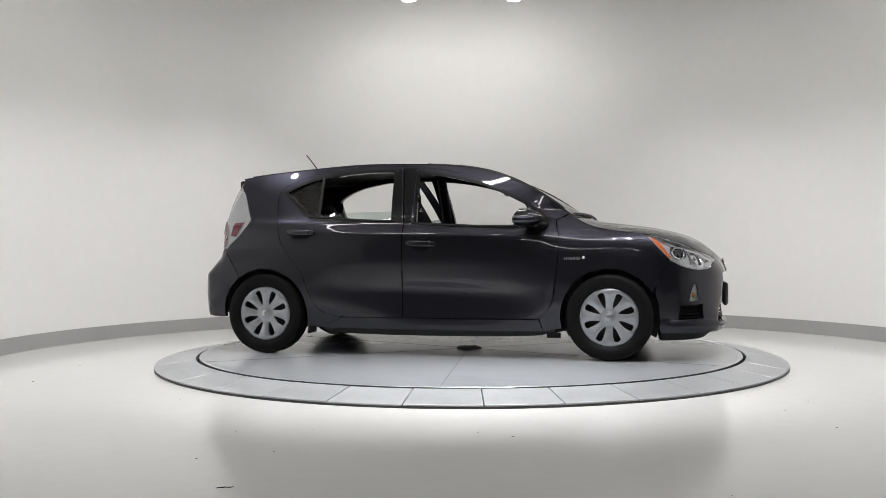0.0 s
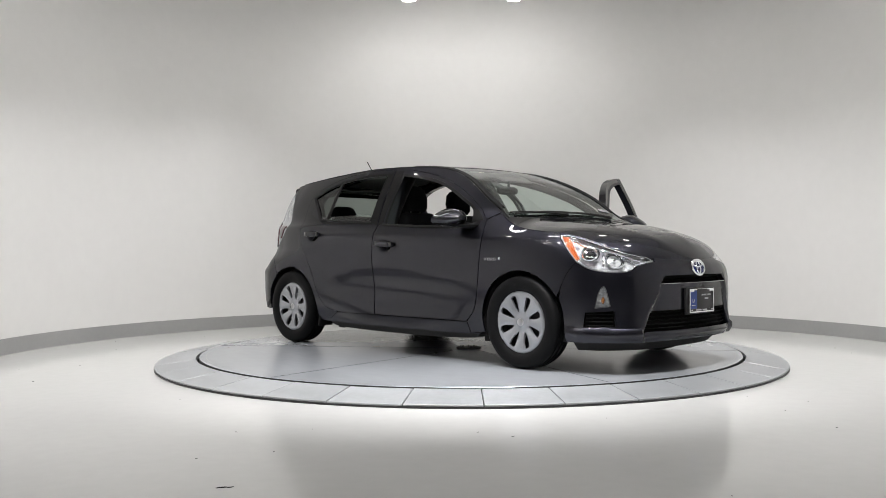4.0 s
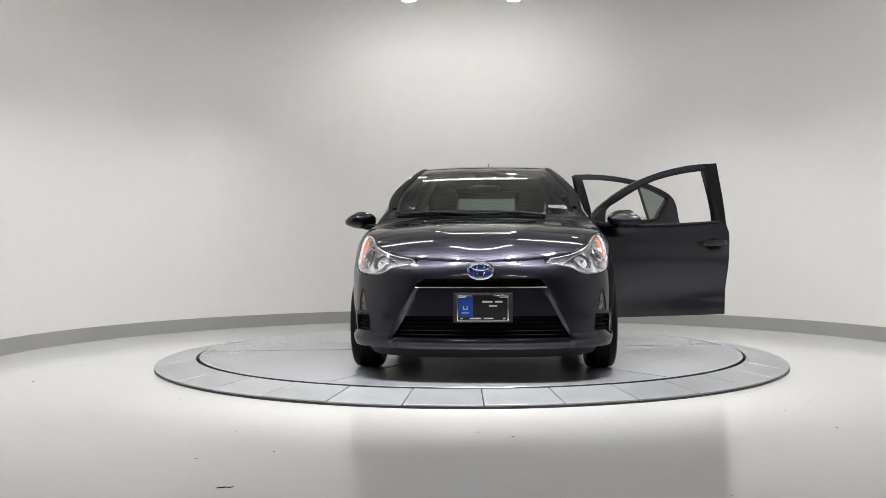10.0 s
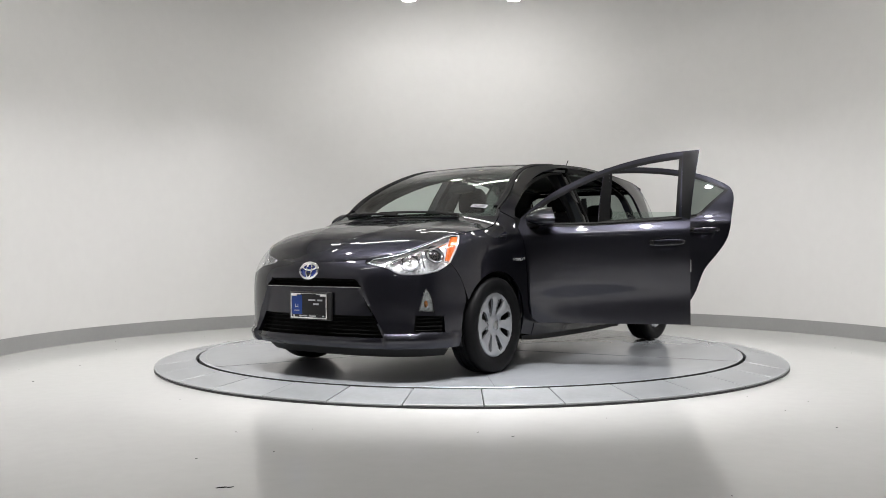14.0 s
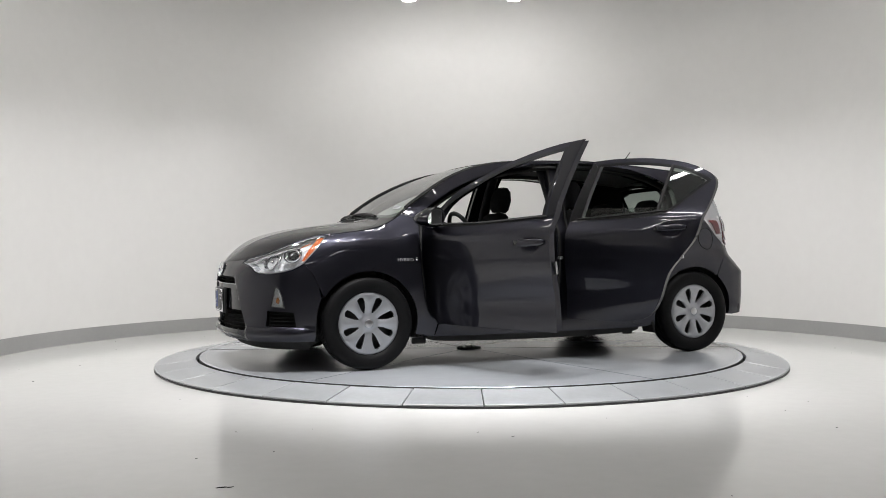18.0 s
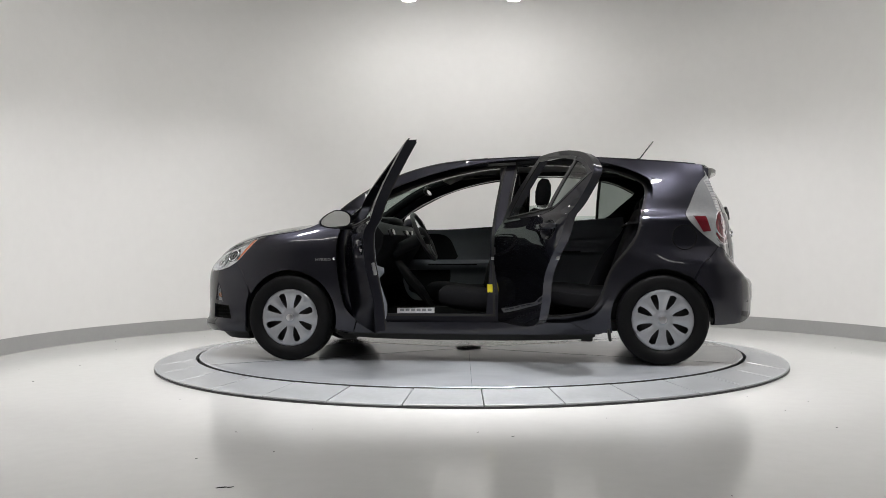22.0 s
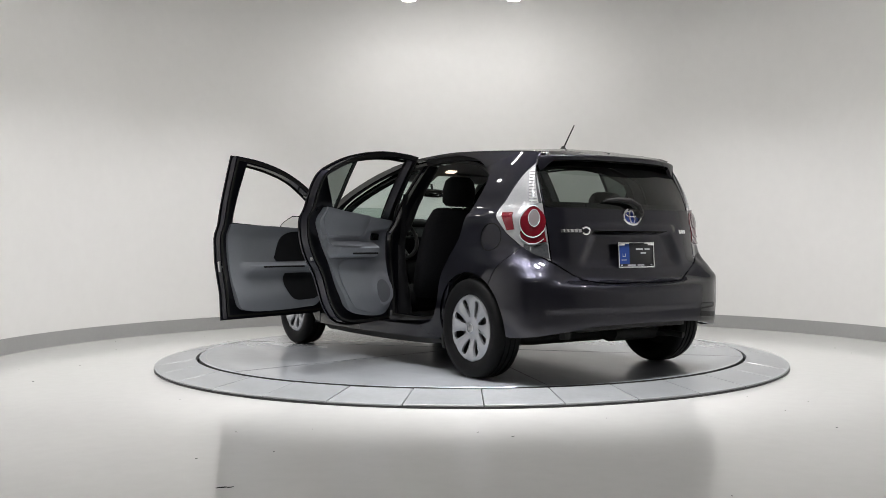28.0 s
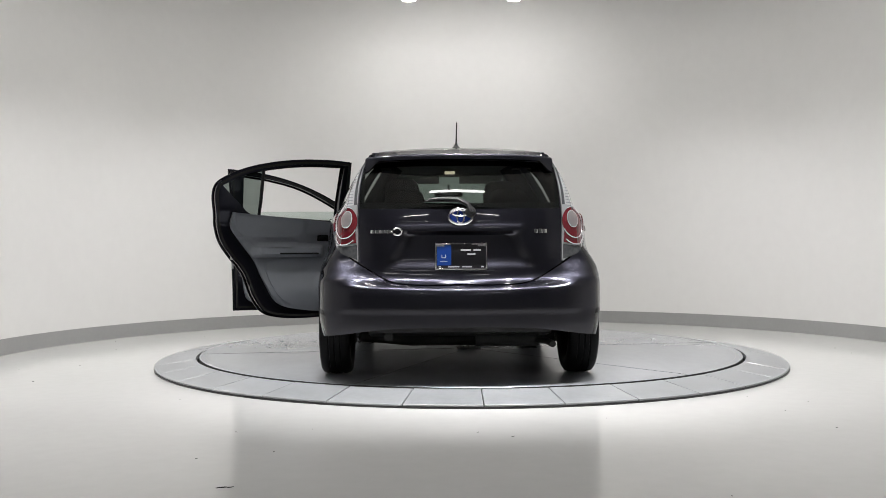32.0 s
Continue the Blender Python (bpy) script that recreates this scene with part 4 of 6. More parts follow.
bo = curve_points(BUMPER_R, 0.015)
bo = bo[np.concatenate([[True], np.hypot(*np.diff(bo, axis=0).T) > 1e-4])]
car_part("rear_bumper", sheet(bo, (), stern, 0.012, 0.03), PAINT)
# tailgate with its window
half_t = [(0.0, 0.5755), (0.40, 0.5875), (0.640, 0.697, 1), (0.657, 0.85), (0.679, 1.0), (0.702, 1.12), (0.737, 1.22), (0.788, 1.305, 1), (0.4, 1.322), (0.0, 1.325)]
half_w = [(0.0, 1.004), (0.668, 1.012, 1), (0.690, 1.11), (0.726, 1.215), (0.752, 1.283, 1), (0.4, 1.298), (0.0, 1.301)]


def ring_outline(half, step):
    p = curve_points(about_rear(half), step)
    return p[np.concatenate([[True], np.hypot(*np.diff(p, axis=0).T) > 1e-4])]


tg, rg = ring_outline(half_t, 0.015), ring_outline(half_w, STEP)
tailgate = car_part("tailgate", sheet(tg, [rg], tail, 0.014, 0.03), PAINT)
place("rear_window", sheet(rg, (), skin, 0.06, 0.004, 0.0, -0.003), DARK_GLASS, tailgate, "dark tinted rear window")
place("window_border", sheet(rg, [shrink(rg, 0.035)], skin, 0.03, 0.0, 0.001, -0.006), GLOSS_BLACK, tailgate, "black printed border of the rear window")
# rear lamps
TAIL = [(LEN - 0.646, 0.699, 1), (LEN - 0.663, 0.85), (LEN - 0.685, 1.0), (LEN - 0.708, 1.12), (LEN - 0.743, 1.22), (LEN - 0.793, 1.302, 1)] + TAIL_FRONT + [(LEN - 0.80, 0.755)]
tl_out = curve_points(TAIL, 0.02)
for sgn in (1, -1):
    def rear_side(p):
        return p if sgn > 0 else np.stack([2 * LEN - p[::-1, 0], p[::-1, 1]], 1)

    def rs(v):
        return v if sgn > 0 else 2 * LEN - v
    out = rear_side(tl_out)
    h = car_part("rear_lamp", sheet(out, (), skin, 0.025, 0.03, 0.003), LAMP_CLEAR, label="clear and red rear lamp cluster")
    place("lamp_border", sheet(out, [shrink(out, 0.006)], skin, 0.02, 0.003, 0.003, 0.0015), LAMP_RIM, h, "bright border of the lamp")
    cx, cz = 4.448, 0.930
    smoke = curve_points([(4.355, 0.800, 1), (4.46, 0.792), (LEN - 0.668, 0.800, 1), (LEN - 0.658, 0.715, 1), (4.56, 0.722), (4.46, 0.744), (4.362, 0.782, 1)], 0.02)
    place("smoky_lens", sheet(rear_side(smoke), (), skin, 0.02, 0.003, 0.0, 0.002), LAMP_SMOKE, h, "smoky clear lens at the foot")
    edge = curve_points([(4.520, 1.035, 1), (4.490, 1.12), (4.455, 1.20), (4.430, 1.255, 1), (4.452, 1.262, 1), (4.488, 1.20), (4.525, 1.12), (4.552, 1.035, 1)], 0.02)
    place("rear_strip", sheet(rear_side(edge), (), skin, 0.02, 0.003, 0.0, 0.002), LAMP_SMOKE, h, "smoky strip along the tailgate")
    band = curve_points([(4.262, 1.232, 1), (4.405, 1.262, 1), (4.424, 1.238), (4.470, 1.140), (4.512, 1.035, 1), (4.385, 1.025, 1), (4.335, 1.12)], 0.02)
    place("ribbed_band", sheet(rear_side(band), (), skin, 0.02, 0.003, 0.0, 0.002), LAMP_RIM, h, "ribbed silvery upper band")
    arc = [(min(cx + 0.128 * math.cos(a), LEN - 0.672), cz + 0.088 * math.sin(a), 1) for a in (radians(-28 + 236 * i / 30) for i in range(31))]
    rp = curve_points(arc + [(4.322, 0.868, 1), (4.340, 0.826), (4.385, 0.806), (4.46, 0.800), (LEN - 0.674, 0.812, 1)], 0.02)
    place("red_lens", sheet(rear_side(rp), (), skin, 0.02, 0.004, 0.0, 0.005), RED_LENS, h, "red lens round the lamp")
    blk = curve_points(straight([(4.148, 0.988), (4.240, 0.986), (4.275, 0.885), (4.214, 0.880)]), 0.015)
    place("side_marker", sheet(rear_side(blk), (), skin, 0.02, 0.004, 0.0, 0.006), RED_LENS, h, "red side marker")
    disc = curve_points([(4.462 + 0.058 * math.cos(a), 0.950 + 0.046 * math.sin(a)) for a in np.linspace(0, 2 * math.pi, 24, endpoint=False)], 0.012)
    place("lamp_disc", sheet(rear_side(disc), (), skin, 0.015, 0.004, 0.0, 0.009), LAMP_DISC, h, "round clear lamp")
    for ra, rb, q0, q1, r in ((0.061, 0.049, 0, 360, 0.0022), (0.132, 0.091, 66, 334, 0.0030), (0.134, 0.075, 196, 322, 0.0026)):
        c0 = (4.462, 0.950) if ra < 0.1 else (cx, cz if rb > 0.08 else 0.876)
        pts = [Vector(skin(rs(min(c0[0] + ra * math.cos(a), LEN - 0.668)), c0[1] + rb * math.sin(a), -0.008)[0]) for a in (radians(q0 + (q1 - q0) * i / 36) for i in range(37))]
        place("lamp_ring", tube(pts, r, 6), LAMP_RIM, h, "bright ring in the lamp")
    for k in range(11):
        z = 1.045 + 0.018 * k
        b, a = np.interp(z, (1.02, 1.12, 1.238), (4.385, 4.335, 4.270)), np.interp(z, (1.02, 1.14, 1.238), (4.510, 4.468, 4.420))
        pts = [Vector(skin(rs(q), z, -0.004)[0]) for q in np.linspace(b + 0.005, a - 0.005, 6)]
        place("lens_rib", tube(pts, 0.002, 5), LAMP_WHITE, h)
# hood, windscreen, roof


S_HOOD = float(np.interp(-0.90, -E_P[:, 0], E_S))


def top_run(x0, x1, n, off, side):
    return [(x, side * max(float(half_width(x)) - off, 0.01), 1) for x in np.linspace(x0, x1, n)]


def edge_plan(s0, s1, n, off, side):
    """Plan points a little inside the upper edge of the car's side."""
    q = np.linspace(s0, s1, n)
    p = skin(q, EDGE(q))
    d = np.gradient(p[:, :2], axis=0)
    d /= np.hypot(d[:, 0], d[:, 1])[:, None]
    return [(x + off * dy, side * max(y - off * dx, 0.005), 1) for (x, y, _), (dx, dy) in zip(p, d)]


HOOD = edge_plan(0.02, S_HOOD, 120, 0.0012, 1) + [(0.945, 0.55), (0.975, 0.3), (0.985, 0.0), (0.975, -0.3), (0.945, -0.55)] + edge_plan(0.02, S_HOOD, 120, 0.0012, -1)[::-1]


def hood_top(x, y, depth=0.0):
    """The hood: two soft ridges run from the screen towards the badge."""
    p = top(x, y, depth)
    c = 0.12 + 0.36 * np.clip((1.88 - p[:, 0]) / 0.9, 0, 1)
    p[:, 2] += 0.0035 * np.exp(-((np.abs(p[:, 1]) - c) / 0.06) ** 2) * step01(0.95, 1.2, p[:, 0]) * (1 - step01(1.74, 1.88, p[:, 0]))
    return p


car_part("hood", sheet(curve_points(HOOD, 0.010), (), hood_top, 0.014, 0.015), PAINT, smooth=75)
cowl = curve_points([(0.99, 0.0), (0.975, 0.3), (0.945, 0.55), (0.885, 0.70, 1), (0.82, 0.66, 1), (0.90, 0.5), (0.925, 0.0), (0.90, -0.5), (0.82, -0.66, 1), (0.885, -0.70, 1), (0.945, -0.55), (0.975, -0.3)], 0.04)
car_part("cowl", sheet(cowl, (), top, 0.05, 0.02, 0.0, -0.010), BLACK_PLASTIC, label="black plastic cowl below the windscreen")
SCREEN = top_run(0.915, 0.10, 24, 0.020, 1) + [(0.135, 0.3), (0.15, 0.0), (0.135, -0.3)] + top_run(0.10, 0.915, 24, 0.020, -1) + [(0.94, -0.5), (0.958, 0.0), (0.94, 0.5)]


def screen_top(x, y, depth=0.0):
    """The windscreen: it runs on straight below the cowl."""
    p = top(x, y, depth)
    x0, x1 = 0.70, 0.76
    low = p[:, 0] > x1
    w = p[low, 1] / np.maximum(half_width(p[low, 0]), 0.02)
    za, zb = (top(np.full(len(w), v), w * half_width(v), depth)[:, 2] for v in (x0, x1))
    p[low, 2] = np.minimum(zb + (zb - za) / (x1 - x0) * (p[low, 0] - x1) + 0.004, p[low, 2])
    return p


so = curve_points(SCREEN, 0.05)
screen = car_part("windscreen", sheet(so, (), screen_top, 0.022, 0.005, 0.0, -0.003), SCREEN_GLASS, label="clear laminated windscreen")
place("screen_border", sheet(so, [shrink(so, 0.038)], screen_top, 0.04, 0.0, 0.002, -0.0065), GLOSS_BLACK, screen, "black printed border of the windscreen")
ROOF = top_run(0.085, -1.70, 40, 0.002, 1) + [(-1.74, 0.0, 1)] + top_run(-1.70, 0.085, 40, 0.002, -1) + [(0.122, -0.3), (0.135, 0.0), (0.122, 0.3)]
ro = curve_points(ROOF, 0.05)
car_part("roof", sheet(ro, (), top, 0.05, 0.02), PAINT)
for sgn in (1, -1):
    pts = [Vector(top(x, sgn * (float(half_width(x)) - 0.012), -0.0005)[0]) for x in np.linspace(0.05, -1.66, 40)]
    car_part("roof_seam", tube(pts, 0.005, 6, flat=0.5), RUBBER, label="black roof drip moulding")
    pts = [Vector(top(x, sgn * (float(half_width(x)) - 0.022), 0.001)[0]) for x in np.linspace(0.92, 0.10, 28)]
    car_part("screen_seal", tube(pts, 0.006, 6, flat=0.6), RUBBER)
# roof spoiler
bm = bmesh.new()
rows = []
for y in np.linspace(-1, 1, 41):
    w = abs(y)
    yy = y * 0.556
    back = -1.850 + 0.105 * w**2.6
    zb = 1.330 - 0.010 * w**3
    drop = float(step01(0.84, 1.0, w))
    xf = -1.60
    zf = float(top(xf, min(abs(yy), 0.522))[0][2]) + 0.003 - 0.012 * drop
    low = 1.296 - 0.062 * drop
    side_in = 1 - 0.055 * drop
    sec = [(xf, zf, side_in), (-1.66, zf - 0.012, side_in), (-1.73, 0.45 * zf + 0.55 * zb + 0.004, side_in), (back + 0.03, zb + 0.005, side_in), (back + 0.006, zb, 1 - 0.02 * drop),
           (back, zb - 0.010, 1), (back + 0.004, zb - 0.030 - 0.060 * drop, 1), (back + 0.03, zb - 0.036 - 0.062 * drop, 1), (-1.745, low, 1), (-1.70, low + 0.016 + 0.04 * drop, 0.99), (xf, zf - 0.03, side_in)]
    rows.append([bm.verts.new((a, yy * c, b)) for a, b, c in sec])
for a, b in zip(rows, rows[1:]):
    for k in range(len(a)):
        j = (k + 1) % len(a)
        bm.faces.new((a[k], b[k], b[j], a[j]))
bm.faces.new(rows[0]), bm.faces.new(rows[-1][::-1])
bmesh.ops.recalc_face_normals(bm, faces=bm.faces)
spoiler = car_part("spoiler", bm, PAINT, label="roof spoiler over the rear window", smooth=50)
place("brake_light", box(0.012, 0.30, 0.014, pose(-1.836, 0, 1.309), 0.003), LAMP_DARK, spoiler, "dark high brake light")
# aerial
aer = car_part("aerial", lathe([(0, 0.032), (0.010, 0.030), (0.018, 0.016), (0.030, 0.004), (0.034, 0)], 20, pose(-1.307, 0, 1.417)), BLACK_PLASTIC, label="black roof aerial")
place("rod", tube([(-1.312, 0, 1.437), (-1.36, 0, 1.50), (-1.417, 0, 1.572)], [0.005, 0.0042, 0.004], 8), BLACK_PLASTIC, aer)
# doors: on the right closed, on the left swung open on their front hinges
F_HINGE, R_HINGE = (0.688, 0.799), (-0.345, 0.80)
F_OPEN, R_OPEN = 68.5, 61.5
F_LEAN, R_LEAN = 5.0, 0.0       # lean of a swung door, from its slanting hinge line
MIR = (0.60, 0.905, 0.985)


def front_trim(s, z, depth=0.0):
    arm = 0.065 * step01(0.560, 0.635, z) * (1 - step01(0.655, 0.685, z)) * step01(1.95, 2.1, s) * (1 - step01(2.60, 2.70, s))
    low = 0.02 * np.exp(-((z - 0.42) / 0.09) ** 2)
    return skin(s, z, 0.078 + arm + low - depth)


def rear_trim(s, z, depth=0.0):
    arm = 0.062 * step01(0.722, 0.742, z) * (1 - step01(0.790, 0.825, z)) * step01(3.035, 3.08, s) * (1 - step01(3.52, 3.60, s))
    upper = 0.022 * step01(0.845, 0.865, z - 0.35 * np.clip(3.27 - s, 0, 0.08)) * step01(3.185, 3.225, s)
    cup = 0.020 * np.exp(-((s - 3.04) / 0.065) ** 4 - ((z - 0.862) / 0.034) ** 4)
    ring = 0.016 * np.exp(-((np.hypot(s - 3.01, z - 0.495) - 0.098) / 0.016) ** 2)
    bowl = 0.011 * np.exp(-((s - 3.22) / 0.11) ** 2 - ((z - 0.64) / 0.05) ** 2)
    low = 0.022 * np.exp(-((z - 0.47) / 0.10) ** 2)
    return skin(s, z, 0.078 + arm + upper - cup + ring - bowl + low - depth)


F_TRIM = [(1.86, 0.925, 1), (1.84, 0.72), (1.87, 0.50), (1.95, 0.355), (2.10, 0.335), (2.62, 0.335), (2.74, 0.37), (2.775, 0.50), (2.785, 0.75), (2.79, 0.955, 1), (2.4, 0.945)]
R_TRIM = [(2.915, 0.972, 1), (2.905, 0.75), (2.90, 0.42), (2.96, 0.345), (3.22, 0.345), (3.40, 0.40), (3.49, 0.55), (3.56, 0.70), (3.66, 0.83), (3.74, 0.94), (3.74, 1.035, 1), (3.3, 1.0)]
ft, rt = curve_points(F_TRIM, 0.025), curve_points(R_TRIM, 0.025)


def door(name, outline, window, hinge, open_angle, side, label, lean=0.0, out=(0, 0)):
    d = new(name)
    d.parent = car
    tagged(d, label)
    d.matrix_basis = Matrix.Translation((hinge[0] + out[0], side * hinge[1] + CAR_Y + out[1], 0)) @ Matrix.Rotation(radians(-open_angle * side), 4, "Z") @ pose(0, 0, 0.6, -lean) @ pose(0, 0, -0.6)

    def put(pname, bm, mat, plabel="", smooth=40):
        if side < 0:
            bm = mirrored(bm)
        bmesh.ops.translate(bm, vec=(-hinge[0], -side * hinge[1], 0), verts=bm.verts)
        return part(pname, bm, mat, d, plabel, smooth)
    put("door_skin", sheet(outline, [window], flank, 0.014, 0.010), PAINT)
    put("door_shell", sheet(shrink(outline, 0.010), [shrink(window, -0.004)], skin, 0.04, -0.05, 0.0, -0.060, flip=True), PAINT, "painted inner shell of the door")
    put("door_seal", sheet(shrink(outline, 0.020), [shrink(outline, 0.034)], skin, 0.03, -0.01, 0.0, -0.069, flip=True), RUBBER, "black rubber door seal")
    put("window_seal", sheet(shrink(window, -0.016), [shrink(window, 0.004)], skin, 0.02, 0.008, 0.0, 0.002), BLACK_SATIN, "black window surround")
    return d, put


def handle(put, s, z):
    """A flat pull bar that bridges the hollow in the door's skin."""
    rings = []
    for i in range(17):
        u = 2 * i / 16 - 1
        k = math.sqrt(max(1 - abs(u) ** 3.2, 0.02))
        a = s + 0.112 * u
        p = Vector(skin(a, z + 0.004 * u, -(0.005 + 0.019 * k))[0])
        m = frame_at(a, z)
        up, n = m.to_3x3() @ Vector((0, 1, 0)), m.to_3x3() @ Vector((0, 0, 1))
        hh, hd = 0.0215 * (0.35 + 0.65 * k), 0.0095 * (0.5 + 0.5 * k)
        rings.append([p + up * hh * math.copysign(abs(math.cos(q)) ** 0.7, math.cos(q)) + n * hd * math.copysign(abs(math.sin(q)) ** 0.7, math.sin(q)) for q in (2 * math.pi * j / 16 for j in range(16))])
    put("door_handle", loft(rings), PAINT, "body-coloured pull handle")
    m = frame_at(s - 0.088, z + 0.001, -0.026)
    put("handle_cover", box(0.035, 0.030, 0.006, m, 0.002), GLOSS_BLACK, "dark cover over the lock")


def mirror_shell(back):
    """A wing mirror's rounded housing, pointed outwards; back: the mirror glass alone."""
    bm = bmesh.new()
    rows = []
    n = 20
    for i in range(11):
        t = i / 10
        x = 0.098 - 0.165 * t                       # front to back
        k = math.sin(math.pi / 2 * min(t * 1.25 + 0.10, 1.0)) ** 0.7
        ring = []
        for j in range(n):
            a = 2 * math.pi * j / n
            c, s_ = math.cos(a), math.sin(a)
            yy = 0.112 * k * (abs(c) ** 0.8) * (1 if c > 0 else -1) * (1.0 if c > 0 else 1.02)
            zz = (0.068 if s_ > 0 else 0.058) * k * (abs(s_) ** 0.85) * (1 if s_ > 0 else -1) * (1 - 0.42 * max(yy, 0) / 0.115) - 0.012 * max(yy, 0) / 0.115
            ring.append((MIR[0] + x + 0.032 * (-c) * t, MIR[1] + yy + 0.010 * (1 - t), MIR[2] + zz))
        rows.append(ring)
    if back:
        last = [(p[0] - 0.0005, MIR[1] + (p[1] - MIR[1]) * 0.90, MIR[2] + (p[2] - MIR[2]) * 0.90) for p in rows[-1]]
        bm.faces.new([bm.verts.new(p) for p in last])
        return bm
    vs = [[bm.verts.new(p) for p in r] for r in rows]
    inner = [bm.verts.new((p[0] + 0.012, MIR[1] + (p[1] - MIR[1]) * 0.9, MIR[2] + (p[2] - MIR[2]) * 0.9)) for p in rows[-1]]
    for a, b in zip(vs, vs[1:] + [inner]):
        for j in range(n):
            bm.faces.new((a[j], b[j], b[(j + 1) % n], a[(j + 1) % n]))
    bm.faces.new(vs[0]), bm.faces.new(inner[::-1])
    bmesh.ops.recalc_face_normals(bm, faces=bm.faces)
    return bm


for side in (1, -1):
    swung = side > 0
    fdoor, fput = door("front_door", fd, fw, F_HINGE, F_OPEN if swung else 0, side, "front door swung open, window rolled down" if swung else "closed front door, window rolled down", F_LEAN if swung else 0, (-0.013, 0.02) if swung else (0, 0))
    rdoor, rput = door("rear_door", rd, rw, R_HINGE, R_OPEN if swung else 0, side, "rear door swung open, window rolled down" if swung else "closed rear door, window rolled down", R_LEAN if swung else 0, (-0.004, 0.01) if swung else (0, 0))
    # rear door panes: a fixed quarter light and the top of the lowered pane
    q_out = curve_points([(3.535, 1.019, 1), (3.586, 1.022), (3.70, 1.108), (3.83, 1.215, 1), (3.667, 1.292), (3.545, 1.322, 1)], STEP)
    rput("quarter_light", sheet(q_out, (), skin, 0.05, 0.004, 0, -0.010), DARK_GLASS, "tinted fixed quarter light")
    bar = [Vector(skin(s, z, 0.008)[0]) for s, z in ((3.525, 1.005), (3.530, 1.12), (3.540, 1.23), (3.552, 1.335))]
    rput("division_bar", tube(bar, 0.012, 8), RUBBER)
    low = curve_points(straight([(2.96, 0.97), (3.52, 0.99), (3.52, 1.045), (2.965, 1.055)]), 0.05)
    rput("lowered_pane", sheet(low, (), skin, 0.06, 0.004, 0, -0.012), GLASS, "top of the lowered window pane")
    handle(fput, 2.708, 0.815)
    handle(rput, 3.643, 0.905)
    for put, pts in ((fput, [(1.90, 0.938), (2.30, 0.940), (2.80, 0.965)]), (rput, [(2.93, 0.980), (3.25, 0.998), (3.60, 1.022)])):
        run = [Vector(skin(s, z, -0.003)[0]) for s, z in curve_points(pts, 0.05, closed=False)]
        put("belt_moulding", tube(run, 0.008, 6, flat=1.0), RUBBER)
    for put, pil in ((fput, [(2.800, 0.975), (2.848, 0.955), (2.880, 1.20), (2.912, 1.392), (2.815, 1.385), (2.806, 1.20)]), (rput, [(2.868, 0.960), (2.936, 0.985), (2.968, 1.36), (2.934, 1.393), (2.897, 1.20)])):
        put("pillar_cover", sheet(curve_points(straight(pil), 0.03), (), skin, 0.03, 0.004, 0.0, 0.0022), BLACK_SATIN, "satin black pillar cover")
    # inner trim
    fput("trim_panel", sheet(ft, (), front_trim, 0.018, 0.035, 0.0, 0.0, flip=True), TRIM_GREY, "grey moulded door trim")
    rput("trim_panel", sheet(rt, (), rear_trim, 0.015, 0.035, 0.0, 0.0, flip=True), TRIM_GREY, "grey moulded door trim")
    sw = curve_points([(1.88, 0.895, 1), (2.20, 0.905), (2.275, 0.87), (2.35, 0.715, 1), (2.33, 0.690, 1), (1.88, 0.690, 1)], 0.03)
    fput("grip_panel", sheet(sw, (), front_trim, 0.03, 0.006, 0.0, 0.006, flip=True), TRIM_DARK, "dark insert round the door release")
    pk = curve_points([(1.93, 0.598, 1), (2.285, 0.598, 1), (2.28, 0.50), (2.21, 0.405), (1.99, 0.395, 1), (1.93, 0.43)], 0.03)
    fput("door_pocket", sheet(pk, (), front_trim, 0.03, 0.004, 0.0, 0.003, flip=True), TRIM_DARK, "dark bottle pocket")
    upper = curve_points([(2.925, 0.905, 1), (3.08, 0.905), (3.16, 0.885), (3.235, 0.815), (3.31, 0.798), (3.57, 0.802, 1), (3.70, 0.93), (3.728, 1.020, 1), (3.3, 0.990), (2.925, 0.962, 1)], 0.025)
    rput("trim_insert", sheet(upper, (), rear_trim, 0.02, 0.010, 0.0, 0.010, flip=True), TRIM_GREY, "raised upper part of the trim")
    lower = curve_points([(2.925, 0.700, 1), (3.38, 0.705), (3.475, 0.675), (3.455, 0.56), (3.375, 0.43), (3.22, 0.372), (2.98, 0.366), (2.925, 0.43)], 0.025)
    rput("trim_insert", sheet(lower, (), rear_trim, 0.02, 0.009, 0.0, 0.009, flip=True), TRIM_GREY, "raised lower part of the trim")
    sp = curve_points([(3.012 + 0.078 * math.cos(a), 0.495 + 0.078 * math.sin(a)) for a in np.linspace(0, 2 * math.pi, 16, endpoint=False)], 0.03)
    rput("speaker_cover", sheet(sp, (), rear_trim, 0.03, 0.004, 0.0, 0.0125, flip=True), TRIM_MID, "round speaker cover")
    for put, fn, s0, s1, z in ((fput, front_trim, 2.10, 2.52, 0.645), (rput, rear_trim, 3.10, 3.39, 0.750)):
        run = [Vector(fn(s, z, 0.004)[0]) for s in np.linspace(s0, s1, 14)]
        put("pull_slot", tube(run, 0.011, 6, flat=0.6), BLACK_GAP, "dark slot in the armrest")
    m = frame_at(3.04, 0.862, 0.070)
    rput("release_lever", box(0.085, 0.045, 0.016, m, 0.006), GLOSS_BLACK)
    for put, s, z in ((fput, 2.838, 0.66), (rput, 3.70, 0.745)):
        put("latch", box(0.04, 0.075, 0.02, frame_at(s, z, 0.05), 0.004), SATIN, "steel door latch")
